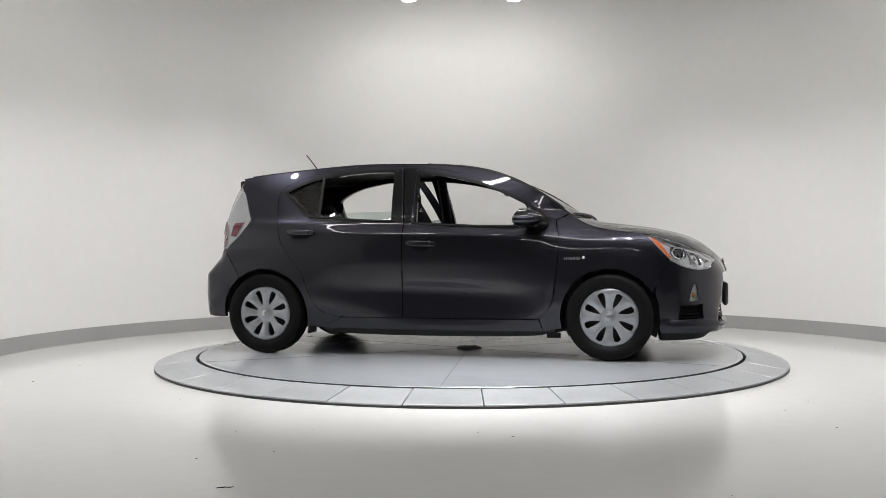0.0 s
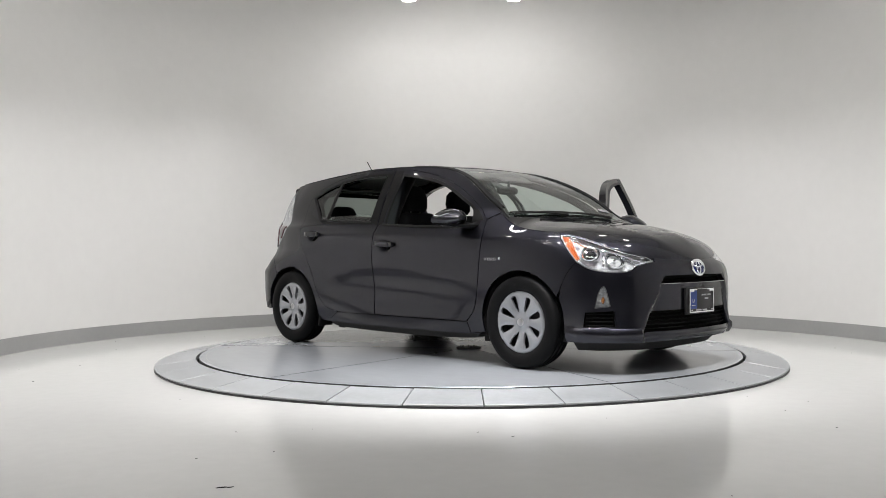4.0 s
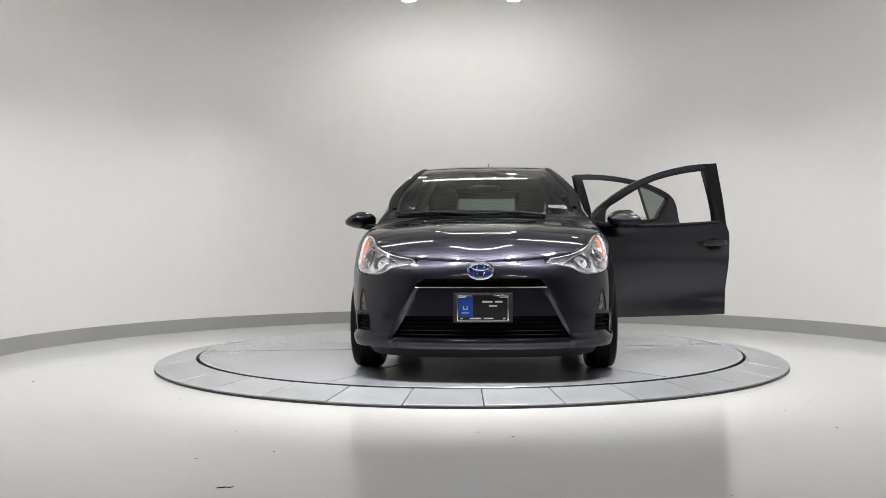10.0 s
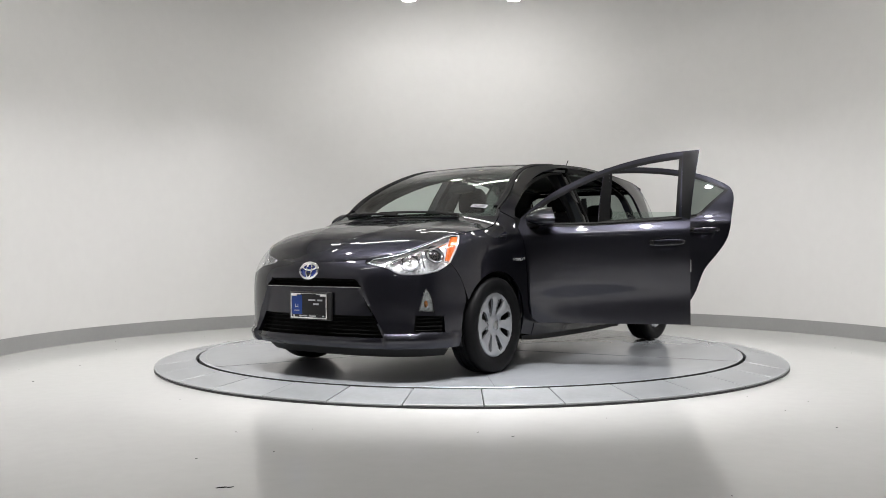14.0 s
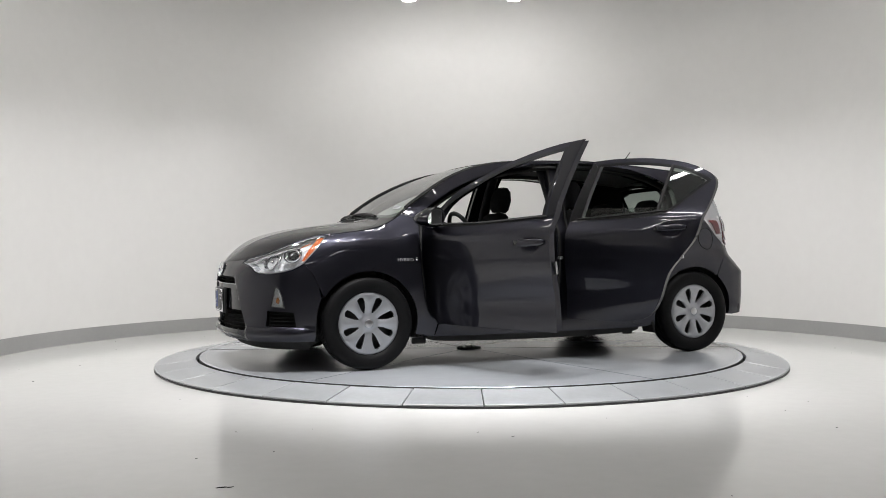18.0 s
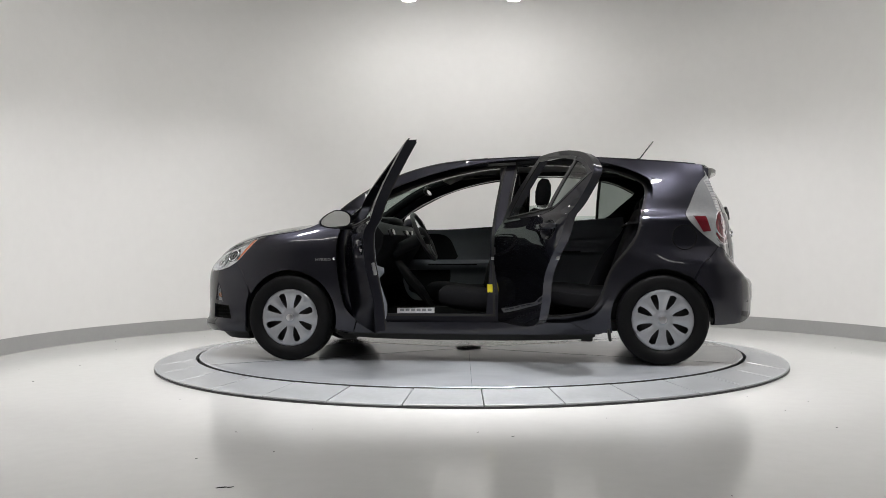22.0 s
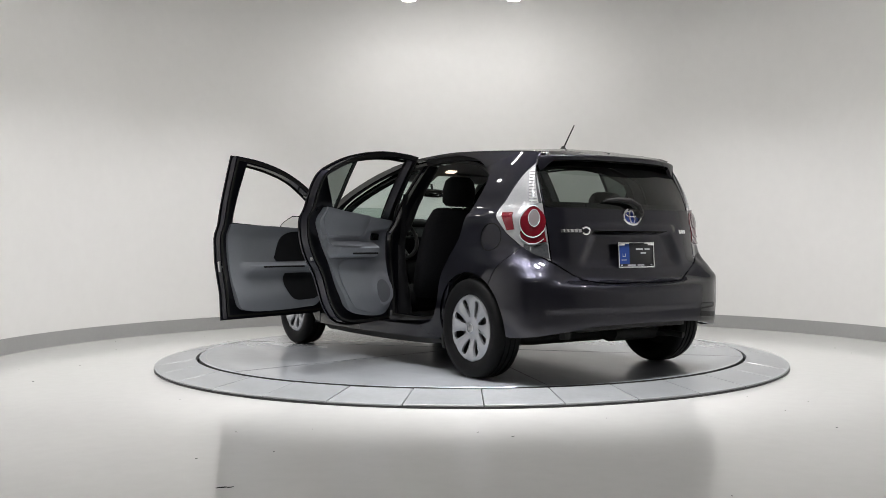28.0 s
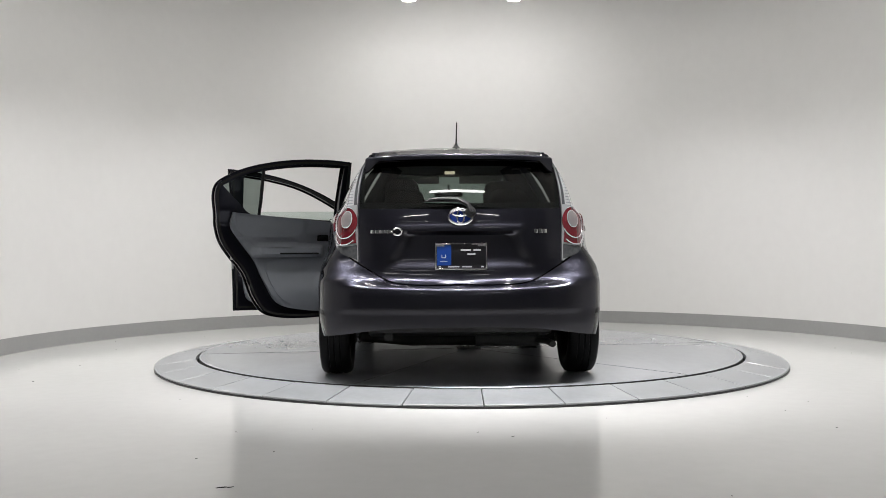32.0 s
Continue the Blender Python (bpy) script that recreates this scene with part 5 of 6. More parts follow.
    # wing mirror
    fput("mirror_housing", mirror_shell(False), PAINT, "body-coloured wing mirror")
    fput("mirror_glass", mirror_shell(True), MIRROR)
    fput("mirror_foot", tube([(0.70, 0.735, 0.945), (0.68, 0.79, 0.934), (0.645, 0.85, 0.938), (0.615, 0.90, 0.950)], [0.036, 0.030, 0.030, 0.026], 12, flat=0.7), BLACK_SATIN)
    sail = curve_points(straight([(1.775, 0.975), (1.86, 0.948), (1.895, 1.045), (1.87, 1.055)]), 0.03)
    fput("mirror_sail", sheet(sail, (), skin, 0.03, 0.006, 0.0, 0.003), BLACK_SATIN)
# door apertures
for outline, nm in ((fd, "front"), (rd, "rear")):
    side_pair("door_frame", sheet(shrink(outline, -0.012), [shrink(outline, 0.048)], skin, 0.03, 0.05, 0.0, -0.072), PAINT, "painted frame of the door opening")
    side_pair("aperture_seal", sheet(shrink(outline, 0.030), [shrink(outline, 0.046)], skin, 0.03, 0.012, 0.0, -0.062), RUBBER, "black rubber seal of the door opening")
PILLAR = [(2.755, 0.29), (2.93, 0.29), (2.905, 0.95), (2.93, 1.20), (2.972, 1.405), (2.868, 1.398), (2.835, 1.20), (2.805, 0.95), (2.785, 0.60)]
side_pair("middle_pillar", sheet(curve_points(straight(PILLAR), 0.03), (), skin, 0.03, 0.004, 0.0, -0.0745), PAINT, "painted middle pillar")
side_pair("striker", box(0.03, 0.02, 0.05, frame_at(2.815, 0.71, 0.070), 0.004), SATIN, "steel striker on the middle pillar")
car_part("warning_label", box(0.048, 0.004, 0.055, frame_at(2.795, 0.505, 0.0705) @ pose(0, 0, 0.0015, 90, 0, 0)), YELLOW, label="small yellow label on the door pillar")
# fuel flap on the left
ring = [Vector(skin(4.085 + 0.080 * math.cos(a), 0.845 + 0.080 * math.sin(a), -0.0006)[0]) for a in np.linspace(0, 2 * math.pi, 49)]
car_part("fuel_flap", tube(ring, 0.0028, 5, cap=False), BLACK_GAP, label="round fuel flap seam")
# wheel housings and underbody
for x in (AX_F, AX_R):
    for sgn in (1, -1):
        bm = lathe([(0.345, 0.0), (0.345, -0.24), (0.0, -0.24)], 40, pose(x, sgn * 0.80, HUB_Z, -90 * sgn, 0, 0))
        bmesh.ops.delete(bm, geom=[f for f in bm.faces if f.calc_center_median().z < (0.20 if x > 0 else 0.30)], context="FACES")
        car_part("wheel_housing", bm, BLACK_PLASTIC, label="black liner of the wheel arch")
under = curve_points([(1.80, 0.0), (1.75, 0.5), (1.55, 0.62), (1.50, 0.52, 1), (0.80, 0.52, 1), (0.75, 0.70, 1), (-1.0, 0.70, 1), (-1.05, 0.54, 1), (-1.78, 0.54, 1), (-1.88, 0.5), (-1.94, 0.0),
                      (-1.88, -0.5), (-1.78, -0.54, 1), (-1.05, -0.54, 1), (-1.0, -0.70, 1), (0.75, -0.70, 1), (0.80, -0.52, 1), (1.50, -0.52, 1), (1.55, -0.62), (1.75, -0.5)], 0.08)


def belly(x, y, depth=0.0):
    x, y = np.atleast_1d(x), np.atleast_1d(y)
    return np.stack([x, y, np.interp(x, (-1.95, -1.5, -1.0, 1.3, 1.8), (0.30, 0.235, 0.19, 0.175, 0.165)) + 0 * y + depth], 1)


car_part("underbody", sheet(under, (), belly, 0.15, 0.06, 0, 0, flip=True), BLACK_PLASTIC, label="black underbody panels")
car_part("silencer", tube([(-1.62, -0.48, 0.235), (-1.62, -0.10, 0.235)], 0.075, 16, flat=0.7), RUBBER, label="dull dark exhaust silencer")
car_part("tail_pipe", tube([(-1.62, -0.42, 0.225), (-1.75, -0.52, 0.225), (-1.84, -0.54, 0.215)], 0.020, 12), RUBBER)
car_part("axle_beam", tube([(-1.35, -0.62, 0.235), (-1.30, -0.3, 0.20), (-1.30, 0.3, 0.20), (-1.35, 0.62, 0.235)], 0.045, 10), RUBBER)
car_part("tow_eye", box(0.06, 0.05, 0.07, pose(-1.80, 0.42, 0.272), 0.01), RUBBER)
for sgn in (1, -1):
    car_part("jack_point", box(0.08, 0.02, 0.035, pose(-0.92, sgn * 0.68, 0.158), 0.006), RUBBER)
    car_part("jack_point", box(0.10, 0.02, 0.04, pose(0.74, sgn * 0.68, 0.160), 0.006), RUBBER)


# badges, plates, wipers
def oval(cx, cy, a, b, n=40, phase=0.0):
    return [(cx + a * math.cos(2 * math.pi * i / n + phase), cy + b * math.sin(2 * math.pi * i / n + phase)) for i in range(n + 1)]


def badge(m, w, h, name, parent_label):
    b = car_part(name, lathe([(0, 0.006), (0.8, 0.005), (0.96, 0.002), (1.0, 0)], 40, m @ Matrix.Diagonal((w, h, 1, 1))), BADGE_BLUE, label=parent_label)
    off = Matrix.Translation((0, CAR_Y, 0)) @ m
    for ov, r in ((oval(0, 0, w, h), 0.0075), (oval(0, 0.0, w * 0.30, h * 0.86), 0.005), (oval(0, h * 0.42, w * 0.72, h * 0.38), 0.005)):
        part("chrome_oval", tube([off @ Vector((x, y, 0.007)) for x, y in ov], r, 6, cap=False), CHROME, b)
    return b


m_front = Matrix.Translation((1.928, 0, 0.648)) @ Matrix(((0, 0, 1, 0), (1, 0, 0, 0), (0, 1, 0, 0), (0, 0, 0, 1))) @ pose(0, 0, 0, -14, 0, 0)
m_rear = Matrix.Translation((-1.924, 0, 0.961)) @ Matrix(((0, 0, -1, 0), (-1, 0, 0, 0), (0, 1, 0, 0), (0, 0, 0, 1))) @ pose(0, 0, 0, -10, 0, 0)
badge(m_front, 0.071, 0.049, "front_badge", "oval chrome and blue badge on the nose")
badge(m_rear, 0.068, 0.047, "rear_badge", "oval chrome and blue badge on the tailgate")


def plate(m, name, label):
    """A dealer's plate in a bright frame."""
    m = m @ Matrix.Diagonal((0.95, 0.97, 1, 1))
    p = car_part(name, box(0.305, 0.152, 0.004, m, 0.001), BLACK_PLATE, label=label)
    o = Matrix.Translation((0, CAR_Y, 0)) @ m
    for x, y, w, h in ((0, 0.073, 0.312, 0.009), (0, -0.0745, 0.312, 0.009), (-0.152, 0, 0.009, 0.158), (0.152, 0, 0.009, 0.158), (-0.125, 0.064, 0.05, 0.012), (0.125, 0.064, 0.05, 0.012)):
        part("frame_bar", box(w, h, 0.008, o @ pose(x, y, 0.003), 0.002), CHROME, p, "bright plate frame")
    part("blue_panel", box(0.085, 0.125, 0.001, o @ pose(-0.102, 0.004, 0.0032)), BLUE_PLATE, p, "blue printed panel")
    part("print_bar", box(0.296, 0.017, 0.006, o @ pose(0, -0.062, 0.003)), BLACK_PLATE, p)
    for x, w in ((-0.128, 0.016), (-0.045, 0.068), (0.035, 0.058), (0.128, 0.016)):
        part("print_bar", box(w, 0.008, 0.001, o @ pose(x, -0.062, 0.0065)), WHITE_PRINT, p)
    part("print_bar", box(0.13, 0.009, 0.001, o @ pose(0, 0.071, 0.0078)), BLACK_PLATE, p)
    for x, y, w, h in ((0.028, 0.036, 0.060, 0.010), (0.096, 0.036, 0.044, 0.010), (0.062, 0.012, 0.048, 0.010), (-0.105, -0.030, 0.045, 0.005), (-0.105, -0.008, 0.026, 0.005), (-0.116, 0.0, 0.004, 0.018), (-0.094, 0.0, 0.004, 0.018)):
        part("print_bar", box(w, h, 0.001, o @ pose(x, y, 0.004)), WHITE_PRINT, p)
    return p


plate(Matrix.Translation((1.949, 0.012, 0.437)) @ Matrix(((0, 0, 1, 0), (1, 0, 0, 0), (0, 1, 0, 0), (0, 0, 0, 1))), "front_plate", "blue and black dealer plate in a chrome frame")
plate(Matrix.Translation((-1.962, 0, 0.733)) @ Matrix(((0, 0, -1, 0), (-1, 0, 0, 0), (0, 1, 0, 0), (0, 0, 0, 1))) @ pose(0, 0, 0, -2, 0, 0), "rear_plate", "blue and black dealer plate in a chrome frame")
plate_mount = box(0.02, 0.34, 0.17, pose(1.934, 0.012, 0.437), 0.006)
car_part("plate_mount", plate_mount, BLACK_PLASTIC)
for sgn in (1, -1):
    mm = Matrix.Translation((0, CAR_Y, 0)) @ frame_at(sgn * 1.632, 0.706, -0.0012)
    words("HYBRID", 0.028, mm, SILVER_PRINT, car, 0.0012, "side_badge", "raised chrome lettering on the front fender", wide=1.15)
    part("side_badge", lathe([(0, 0.003), (0.008, 0.002), (0.010, 0)], 14, mm @ pose(0.078, 0.006, 0)), CHROME, car)
# bright bars low on the tailgate
for s0, n, w in ((0.545, 5, 0.026), (-0.465, 3, 0.022)):
    for i in range(n):
        y = s0 - i * 0.030
        fm = Matrix.Translation((0, CAR_Y, 0)) @ frame_at(LEN - (float(LEN - s_rear(abs(y)))) if y > 0 else LEN + float(LEN - s_rear(abs(y))), 0.876, -0.001, tail)
        part("model_badge", box(w, 0.020 if n > 3 else 0.024, 0.004, fm, 0.001), CHROME, car, "bright model badge bar")
ring = [(0.385 + 0.028 * math.cos(a), 0.876 + 0.020 * math.sin(a)) for a in np.linspace(0.6, 5.7, 14)]
pts = [Vector(tail(LEN - y, z, -0.003)[0]) for y, z in ring]
car_part("model_badge", tube(pts, 0.006, 6), CHROME)
wp = car_part("rear_wiper", lathe([(0, 0.035), (0.022, 0.033), (0.03, 0.02), (0.032, 0)], 20, frame_at(LEN + 0.060, 0.985, -0.002)), BLACK_PLASTIC, label="black rear wiper")
arm = [Vector(skin(LEN + y, z, -d)[0]) for y, z, d in ((0.062, 0.985, 0.03), (0.045, 1.030, 0.035), (-0.02, 1.062, 0.030), (-0.11, 1.066, 0.024), (-0.20, 1.060, 0.016))]
place("wiper_arm", tube(arm, [0.022, 0.022, 0.019, 0.014, 0.009], 8, flat=0.7), BLACK_PLASTIC, wp)
blade = [Vector(skin(LEN + y, z, -0.010)[0]) for y, z in ((0.0, 1.045), (-0.10, 1.052), (-0.22, 1.052))]
place("wiper_blade", tube(blade, 0.006, 6), RUBBER, wp)
for x0, y0, x1, y1 in ((0.955, 0.42, 0.925, -0.26), (0.955, -0.10, 0.900, -0.60)):
    pts = [Vector(top(x0 + (x1 - x0) * t, y0 + (y1 - y0) * t, -0.008 - 0.007 * math.sin(math.pi * t))[0]) for t in np.linspace(0, 1, 9)]
    w = car_part("wiper", tube(pts, [0.012, 0.011, 0.010, 0.009, 0.009, 0.008, 0.008, 0.007, 0.006], 6), BLACK_PLASTIC, label="black windscreen wiper")
    pts = [Vector(top(x0 + (x1 - x0) * t - 0.02, y0 + (y1 - y0) * t, -0.007)[0]) for t in np.linspace(0.25, 1.05, 9)]
    place("wiper_blade", tube(pts, 0.006, 6), RUBBER, w)
# wheels
wheel = new("wheel")
wheel.parent = car
tagged(wheel, "black tyre with an eight-spoke silver wheel cover")
tyre = [(0.200, -0.070), (0.215, -0.086), (0.250, -0.093), (0.280, -0.090), (0.294, -0.078), (0.300, -0.055)]
for y in (-0.035, 0.0, 0.035):
    tyre += [(0.3005, y - 0.005), (0.294, y - 0.003), (0.294, y + 0.003), (0.3005, y + 0.005)]
tyre += [(a, -b) for a, b in tyre[:6][::-1]]
part("tyre", lathe(tyre, 72, closed=True), TYRE_RUBBER, wheel)


def cap_surface(x, y, depth=0.0):
    r = np.hypot(x, y)
    z = np.interp(r, (0, 0.030, 0.038, 0.06, 0.12, 0.175, 0.192, 0.202, 0.206), (0.074, 0.074, 0.066, 0.062, 0.072, 0.080, 0.080, 0.074, 0.066))
    a = np.arctan2(y, x) * 4
    z = z + 0.0065 * np.cos(2 * a) * step01(0.05, 0.10, r) * (1 - step01(0.15, 0.19, r))
    return np.stack([x, y, z - depth], 1)


circle = np.array([(0.206 * math.cos(a), 0.206 * math.sin(a)) for a in np.linspace(0, 2 * math.pi, 90, endpoint=False)])
slots = []
for k in range(8):
    base = [(0.068, 0.001), (0.095, -0.014), (0.135, -0.027), (0.168, -0.028, 1), (0.176, -0.006), (0.166, 0.016, 1), (0.128, 0.014), (0.090, 0.010)]
    c, s = math.cos(k * math.pi / 4 + 0.39), math.sin(k * math.pi / 4 + 0.39)
    slots.append(curve_points([(x * c - y * s, x * s + y * c, *k_) for x, y, *k_ in base], 0.012))
part("wheel_cover", sheet(circle, slots, cap_surface, 0.014, 0.016, 0.0), HUBCAP_SILVER, wheel, "silver plastic wheel cover")
part("cover_badge", lathe([(0, 0.0775), (0.022, 0.077), (0.026, 0.0745)], 24), SATIN, wheel)
part("rim", lathe([(0.203, 0.060), (0.195, 0.045), (0.185, 0.0), (0.10, 0.030), (0.04, 0.035), (0, 0.035)], 48), STEEL, wheel, "dark steel rim behind the cover")
part("brake_drum", lathe([(0, 0.02), (0.12, 0.02), (0.125, -0.03), (0.0, -0.03)], 32), STEEL, wheel)
for x, y in ((AX_F, 0.752), (AX_F, -0.752), (AX_R, 0.752), (AX_R, -0.752)):
    m = pose(x, y + CAR_Y, HUB_Z + 0.001, -90 if y > 0 else 90, 0, 0)
    if (x, y) == (AX_F, 0.752):
        wheel.matrix_basis = m
    else:
        copy_thing(wheel, m)
# ---- the cabin ----


def seat(name, x, y, w, rear=False):
    sname = car_part(name, loft([rounded(x - 0.25 + 0.50 * t, y, z, (0, 1, 0), (0, 0, 1), w * k, h, 4) for t, z, k, h in
                                 ((0, 0.42, 0.90, 0.05), (0.08, 0.415, 0.98, 0.075), (0.4, 0.405, 1.0, 0.085), (0.8, 0.43, 1.0, 0.085), (0.95, 0.44, 0.96, 0.07), (1.0, 0.44, 0.88, 0.045))]), SEAT_CLOTH,
                     label="dark cloth rear bench" if rear else "dark cloth front seat")
    tilt = 0.30
    secs = []
    for t, k, d in ((0, 0.88, 0.05), (0.06, 0.96, 0.075), (0.3, 1.0, 0.085), (0.6, 0.98, 0.075), (0.85, 0.88, 0.06), (0.97, 0.74, 0.045), (1.0, 0.62, 0.025)):
        z = 0.44 + 0.62 * t
        secs.append(rounded(x - 0.26 - tilt * 0.62 * t, y, z, (0, 1, 0), (1, 0, 0.25), w * k, d, 3.4))
    place("backrest", loft(secs), SEAT_CLOTH, sname)
    tops = [y] if not rear else [y + 0.33, y - 0.33]
    for yy in tops:
        secs = []
        hx = x - 0.47 if not rear else x - 0.455
        for t, k, d in ((0, 0.75, 0.030), (0.12, 0.95, 0.045), (0.5, 1.0, 0.055), (0.85, 0.86, 0.045), (1, 0.6, 0.025)):
            secs.append(rounded(hx - 0.03 * t, yy, (1.075 if not rear else 1.03) + (0.20 if not rear else 0.12) * t, (0, 1, 0), (1, 0, 0.2), 0.128 * k, d, 3.2))
        h = place("headrest", loft(secs), SEAT_CLOTH, sname)
        for q in (-0.05, 0.05):
            place("post", tube([(hx, yy + q, 1.10), (hx + 0.015, yy + q, 1.02)], 0.006, 6), SATIN, sname)
    return sname


seat("front_seat", -0.13, 0.36, 0.245)
seat("front_seat", 0.09, -0.36, 0.245)
seat("rear_bench", -0.88, 0.0, 0.60, True)
# floor pan and inner walls
pan = curve_points(straight([(0.95, 0.60), (0.75, 0.735), (-1.0, 0.735), (-1.10, 0.55), (-1.85, 0.55), (-1.85, -0.55), (-1.10, -0.55), (-1.0, -0.735), (0.75, -0.735), (0.95, -0.60)]), 0.1)


def pan_z(x, y, depth=0.0):
    x, y = np.atleast_1d(x), np.atleast_1d(y)
    return np.stack([x, y, np.interp(x, (-1.9, -1.10, -1.05, 0.75, 0.95), (0.60, 0.60, 0.245, 0.235, 0.42)) + 0.10 * np.exp(-(y / 0.10) ** 4) * (x > -1.0) - depth], 1)


car_part("floor_pan", sheet(pan, (), pan_z, 0.10, 0.02, 0), CARPET, label="black carpeted floor")
side_pair("inner_quarter", sheet(curve_points(straight([(3.62, 0.40), (3.80, 0.80), (3.86, 1.0), (4.40, 1.0), (4.62, 0.80), (4.62, 0.55), (4.2, 0.55), (3.9, 0.45)]), 0.06), (), skin, 0.08, 0.004, 0, -0.13, flip=True), TRIM_DARK, "dark inner quarter trim")
pillar = curve_points(straight([(3.91, 1.0), (3.925, 1.20), (3.88, 1.30), (4.30, 1.30), (4.40, 1.15), (4.40, 1.0)]), 0.05)
side_pair("pillar_trim", sheet(pillar, (), skin, 0.06, 0.004, 0, -0.03, flip=True), TRIM_DARK, "dark rear pillar trim")
car_part("parcel_shelf", sheet(curve_points(straight([(-1.20, 0.58), (-1.20, -0.58), (-1.74, -0.52), (-1.74, 0.52)]), 0.1), (), lambda x, y, d=0.0: np.stack([np.atleast_1d(x), np.atleast_1d(y), np.full(len(np.atleast_1d(x)), 0.955) - d], 1), 0.1, 0.015, 0), TRIM_DARK, label="dark parcel shelf")
car_part("tailgate_trim", sheet(ring_outline([(0.0, 0.64), (0.50, 0.70), (0.56, 0.99), (0.0, 0.985)], 0.05), (), skin, 0.08, 0.004, 0, -0.07, flip=True), TRIM_DARK)
bulk = box(0.03, 1.30, 0.62, pose(0.98, 0, 0.55), 0.01)
car_part("bulkhead", bulk, CARPET)
lin = curve_points(straight([(0.10, 0.44), (-0.3, 0.49), (-1.0, 0.49), (-1.62, 0.46), (-1.66, 0.0), (-1.62, -0.46), (-1.0, -0.49), (-0.3, -0.49), (0.10, -0.44), (0.11, 0.0)]), 0.06)
liner = car_part("headliner", sheet(lin, (), top, 0.08, 0.02, 0, -0.035, flip=True), HEADLINER, label="pale grey headliner")
for sgn in (1, -1):
    place("sun_visor", box(0.13, 0.34, 0.018, pose(0.13, sgn * 0.25, 1.335, 0, 24, 0), 0.008), HEADLINER, liner)
    pts = [Vector(skin(s, float(EDGE(s)) - 0.02, 0.05)[0]) for s in np.linspace(1.72, 2.75, 20)]
    if sgn < 0:
        pts = [Vector((p.x, -p.y, p.z)) for p in pts]
    car_part("pillar_trim", tube(pts, 0.030, 8, flat=1.0), TRIM_DARK, label="dark windscreen pillar trim")
    pts = [Vector((float(skin(2.872, z, 0.15)[0][0]), sgn * float(skin(2.872, z, 0.15)[0][1]), z)) for z in (0.30, 0.45, 0.62, 0.8, 0.95, 1.1, 1.25, 1.38)]
    car_part("pillar_trim", tube(pts, [0.075, 0.06, 0.05, 0.045, 0.045, 0.042, 0.04, 0.04], 10), TRIM_DARK, label="dark middle pillar trim")
    rail = [Vector(skin(s, float(EDGE(s)) - 0.03, 0.055)[0]) for s in np.linspace(2.95, 4.2, 20)]
    car_part("rail_trim", tube([Vector((p.x, sgn * p.y, p.z)) for p in rail], 0.028, 8), TRIM_DARK)
place("map_lamp", box(0.05, 0.08, 0.012, pose(0.02, 0.0, 1.378, 0, 14, 0), 0.004), CABIN_GLOW, liner, "lit warm map lamp")
# dashboard
prof = [(0.93, 0.93), (0.80, 0.985), (0.62, 0.985), (0.50, 0.955), (0.44, 0.88), (0.46, 0.78), (0.54, 0.66), (0.62, 0.50), (0.95, 0.42)]
secs = []
for y in np.linspace(-0.70, 0.70, 15):
    k = 1 - 0.5 * (abs(y) / 0.70) ** 6
    hump = 0.0
    secs.append([Vector((0.93 + (x - 0.93) * (0.80 + 0.20 * k), y, z + hump)) for x, z in prof])
dash = car_part("dashboard", loft(secs), TRIM_DARK, label="dark moulded dashboard")
place("instrument_hood", loft([rounded(0.64, y, 0.985, (1, 0, 0), (0, 0, 1), 0.13 * k, 0.045 * k, 3) for y, k in ((-0.20, 0.6), (-0.16, 0.9), (0.0, 1.0), (0.16, 0.9), (0.20, 0.6))]), TRIM_DARK, dash)
place("centre_console", loft([rounded(0.50 - 0.20 * t, 0, 0.62 - 0.22 * t, (0, 1, 0), (0.5, 0, 0.86), 0.13 - 0.02 * t, 0.17 - 0.05 * t, 4) for t in (0, 0.4, 0.8, 1.0)]), TRIM_DARK, dash)
for y in (-0.60, 0.60, -0.1, 0.1):
    place("air_vent", box(0.03, 0.10, 0.05, pose(0.452, y, 0.895, 0, 15, 0), 0.008), GLOSS_BLACK, dash)
# steering wheel
cs = Matrix.Translation((0.262, 0.36, 0.868)) @ Matrix.Rotation(radians(-64), 4, "Y")
wheel_ring = [cs @ Vector((0.182 * math.cos(a), 0.182 * math.sin(a), 0)) for a in np.linspace(0, 2 * math.pi, 49)]
st = car_part("steering_wheel", tube(wheel_ring, 0.016, 8, cap=False), BLACK_PLASTIC, label="black steering wheel with grey spokes")
place("airbag_pad", lathe([(0, 0.03), (0.05, 0.028), (0.075, 0.012), (0.08, -0.02)], 24, cs), TRIM_DARK, st)
for a in (90, -90, 205, 155):
    d = Vector((math.cos(radians(a)), math.sin(radians(a)), 0))
    place("spoke", tube([cs @ (d * 0.06), cs @ (d * 0.12), cs @ (d * 0.175)], [0.02, 0.014, 0.012], 8, flat=0.6), SATIN if abs(a) > 100 else TRIM_DARK, st)
place("column", tube([cs @ Vector((0, 0, -0.02)), cs @ Vector((0, 0, -0.26))], 0.045, 12), TRIM_DARK, st)
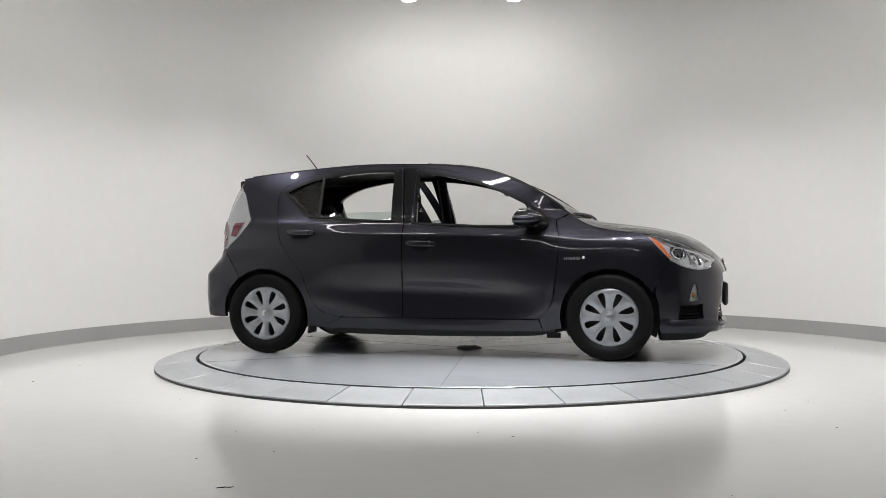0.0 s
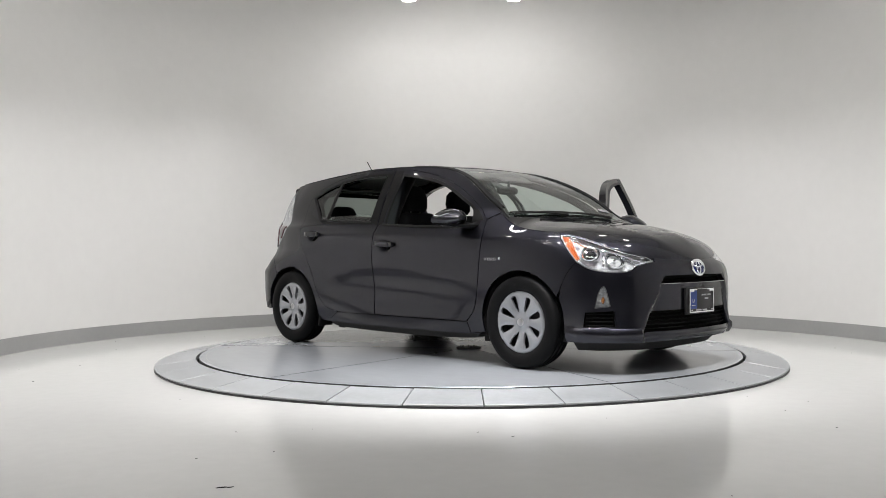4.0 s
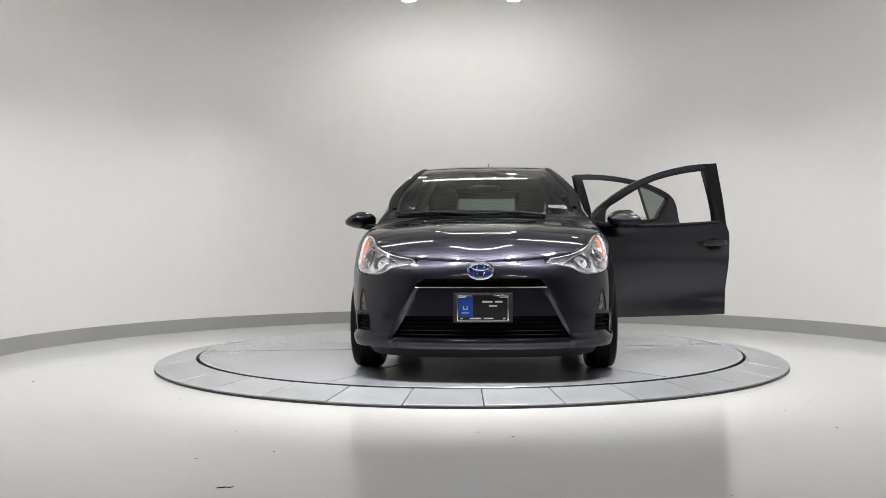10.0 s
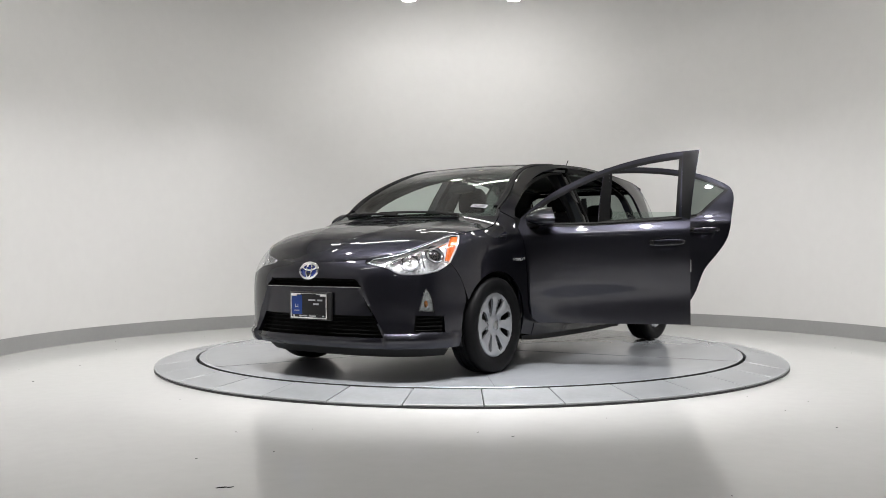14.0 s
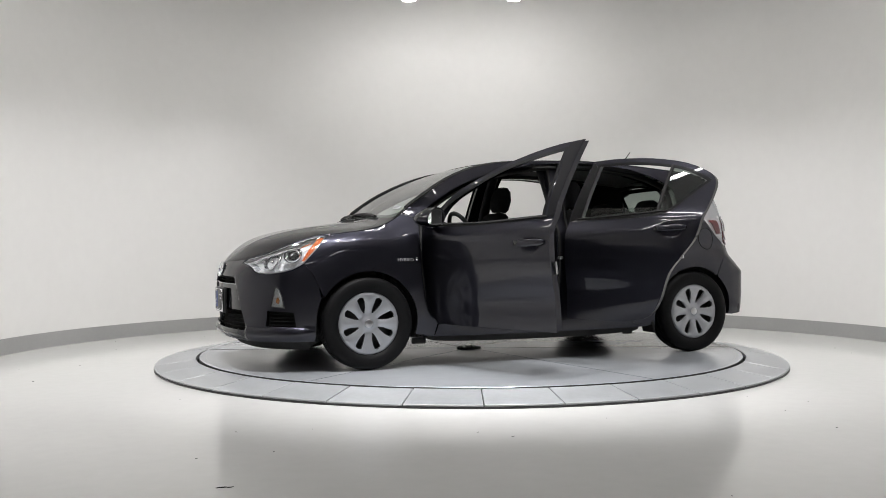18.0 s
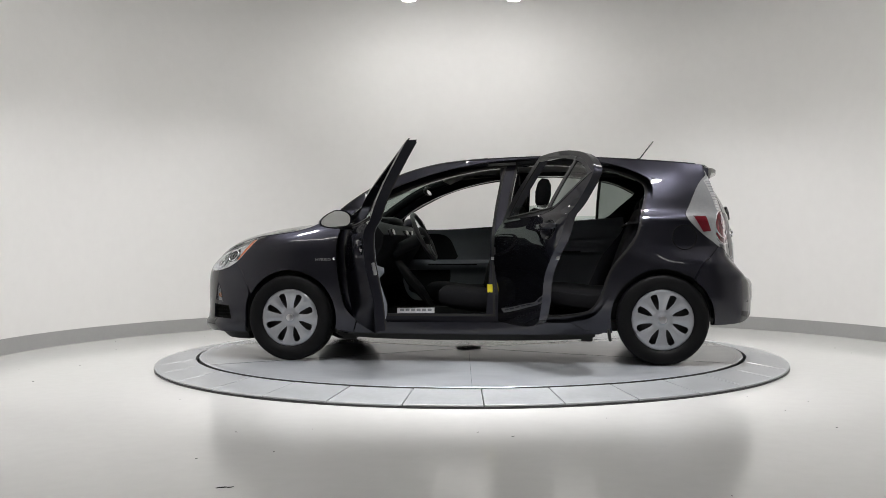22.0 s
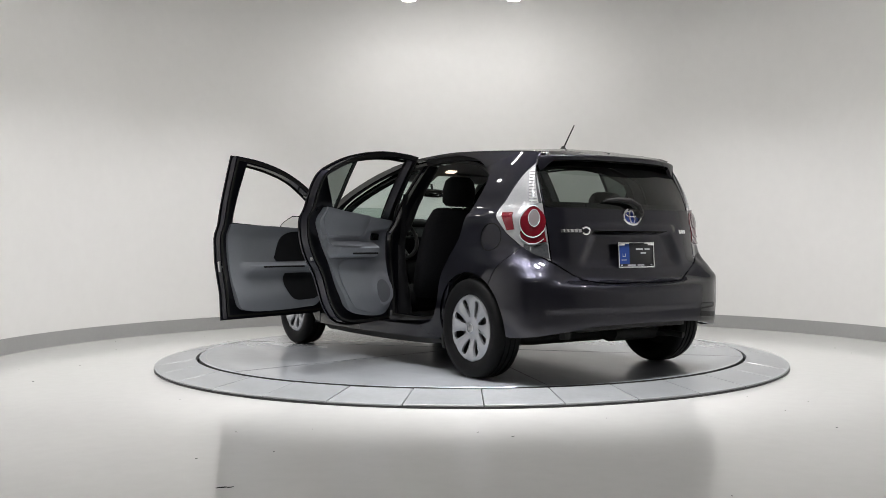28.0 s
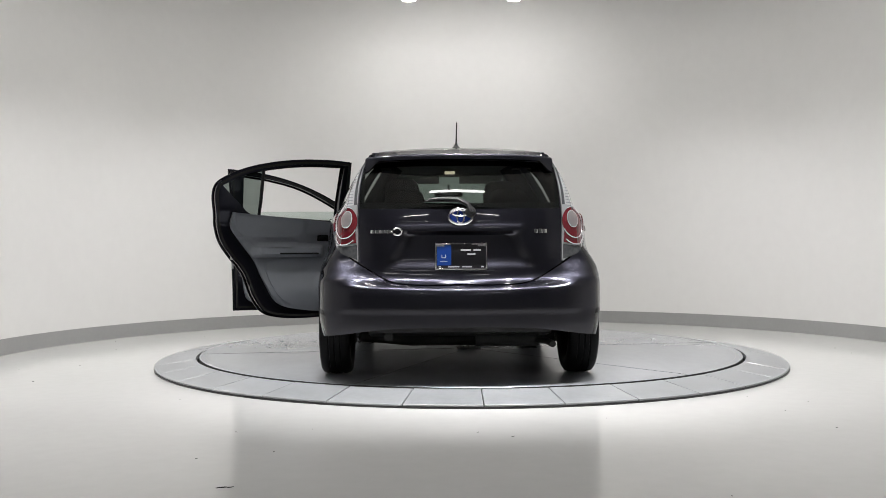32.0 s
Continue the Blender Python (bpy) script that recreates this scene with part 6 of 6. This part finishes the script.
# rear-view mirror
rv = car_part("rear_view_mirror", loft([rounded(0.285 + dx, 0, 1.226, (0, 1, 0), (0, 0, 1), 0.118 * k, 0.034 * k, 3) for dx, k in ((0.03, 0.6), (0.018, 0.92), (0.0, 1.0), (-0.004, 0.97))]), BLACK_PLASTIC, label="black rear-view mirror")
place("mirror_glass", loft([rounded(0.280, 0, 1.226, (0, 1, 0), (0, 0, 1), 0.108, 0.028, 3), rounded(0.2795, 0, 1.226, (0, 1, 0), (0, 0, 1), 0.107, 0.027, 3)]), MIRROR, rv)
place("stem", tube([(0.30, 0, 1.25), (0.31, 0, 1.30)], 0.010, 8), BLACK_PLASTIC, rv)
# seat belts
for sgn in (1, -1):
    car_part("seat_belt", tube([(-0.40, sgn * 0.665, 1.16), (-0.395, sgn * 0.69, 0.9), (-0.38, sgn * 0.70, 0.45)], 0.022, 6, flat=0.12), TRIM_DARK)
# papers: a sheet on the floor and a sticker on the screen
car_part("floor_paper", box(0.27, 0.13, 0.003, pose(0.30, 0.50, 0.30, -50, 0, 8)), PAPER, label="white printed paper in the footwell")
for i in range(6):
    car_part("print_bar", box(0.028, 0.02, 0.002, pose(0.30, 0.50, 0.30, -50, 0, 8) @ pose(-0.10 + 0.04 * i, -0.045, 0.0025)), TRIM_GREY, label="grey print on the paper")
sticker = [(0.812, 0.570), (0.812, 0.445), (0.846, 0.445), (0.846, 0.570)]
car_part("screen_sticker", sheet(curve_points(straight(sticker), 0.03), (), screen_top, 0.05, 0.0, 0, 0.004), PAPER, label="white sticker low on the windscreen")
for y0, y1, x0 in ((0.555, 0.50, 0.822), (0.49, 0.46, 0.822), (0.555, 0.475, 0.834)):
    bar = curve_points(straight([(x0, y0), (x0, y1), (x0 + 0.006, y1), (x0 + 0.006, y0)]), 0.03)
    car_part("print_bar", sheet(bar, (), screen_top, 0.05, 0.0, 0, 0.0055), TRIM_GREY, label="grey print on the sticker")


def motions():
    rows = [(t, TURN0 + RATE * t) for t in range(33)]
    walk(car, [(t, pose(0, 0, DECK_Z, 0, 0, a)) for t, a in rows])
    walk(deck, [(t, pose(0, TABLE_Y, 0, 0, 0, a)) for t, a in rows])


motions()
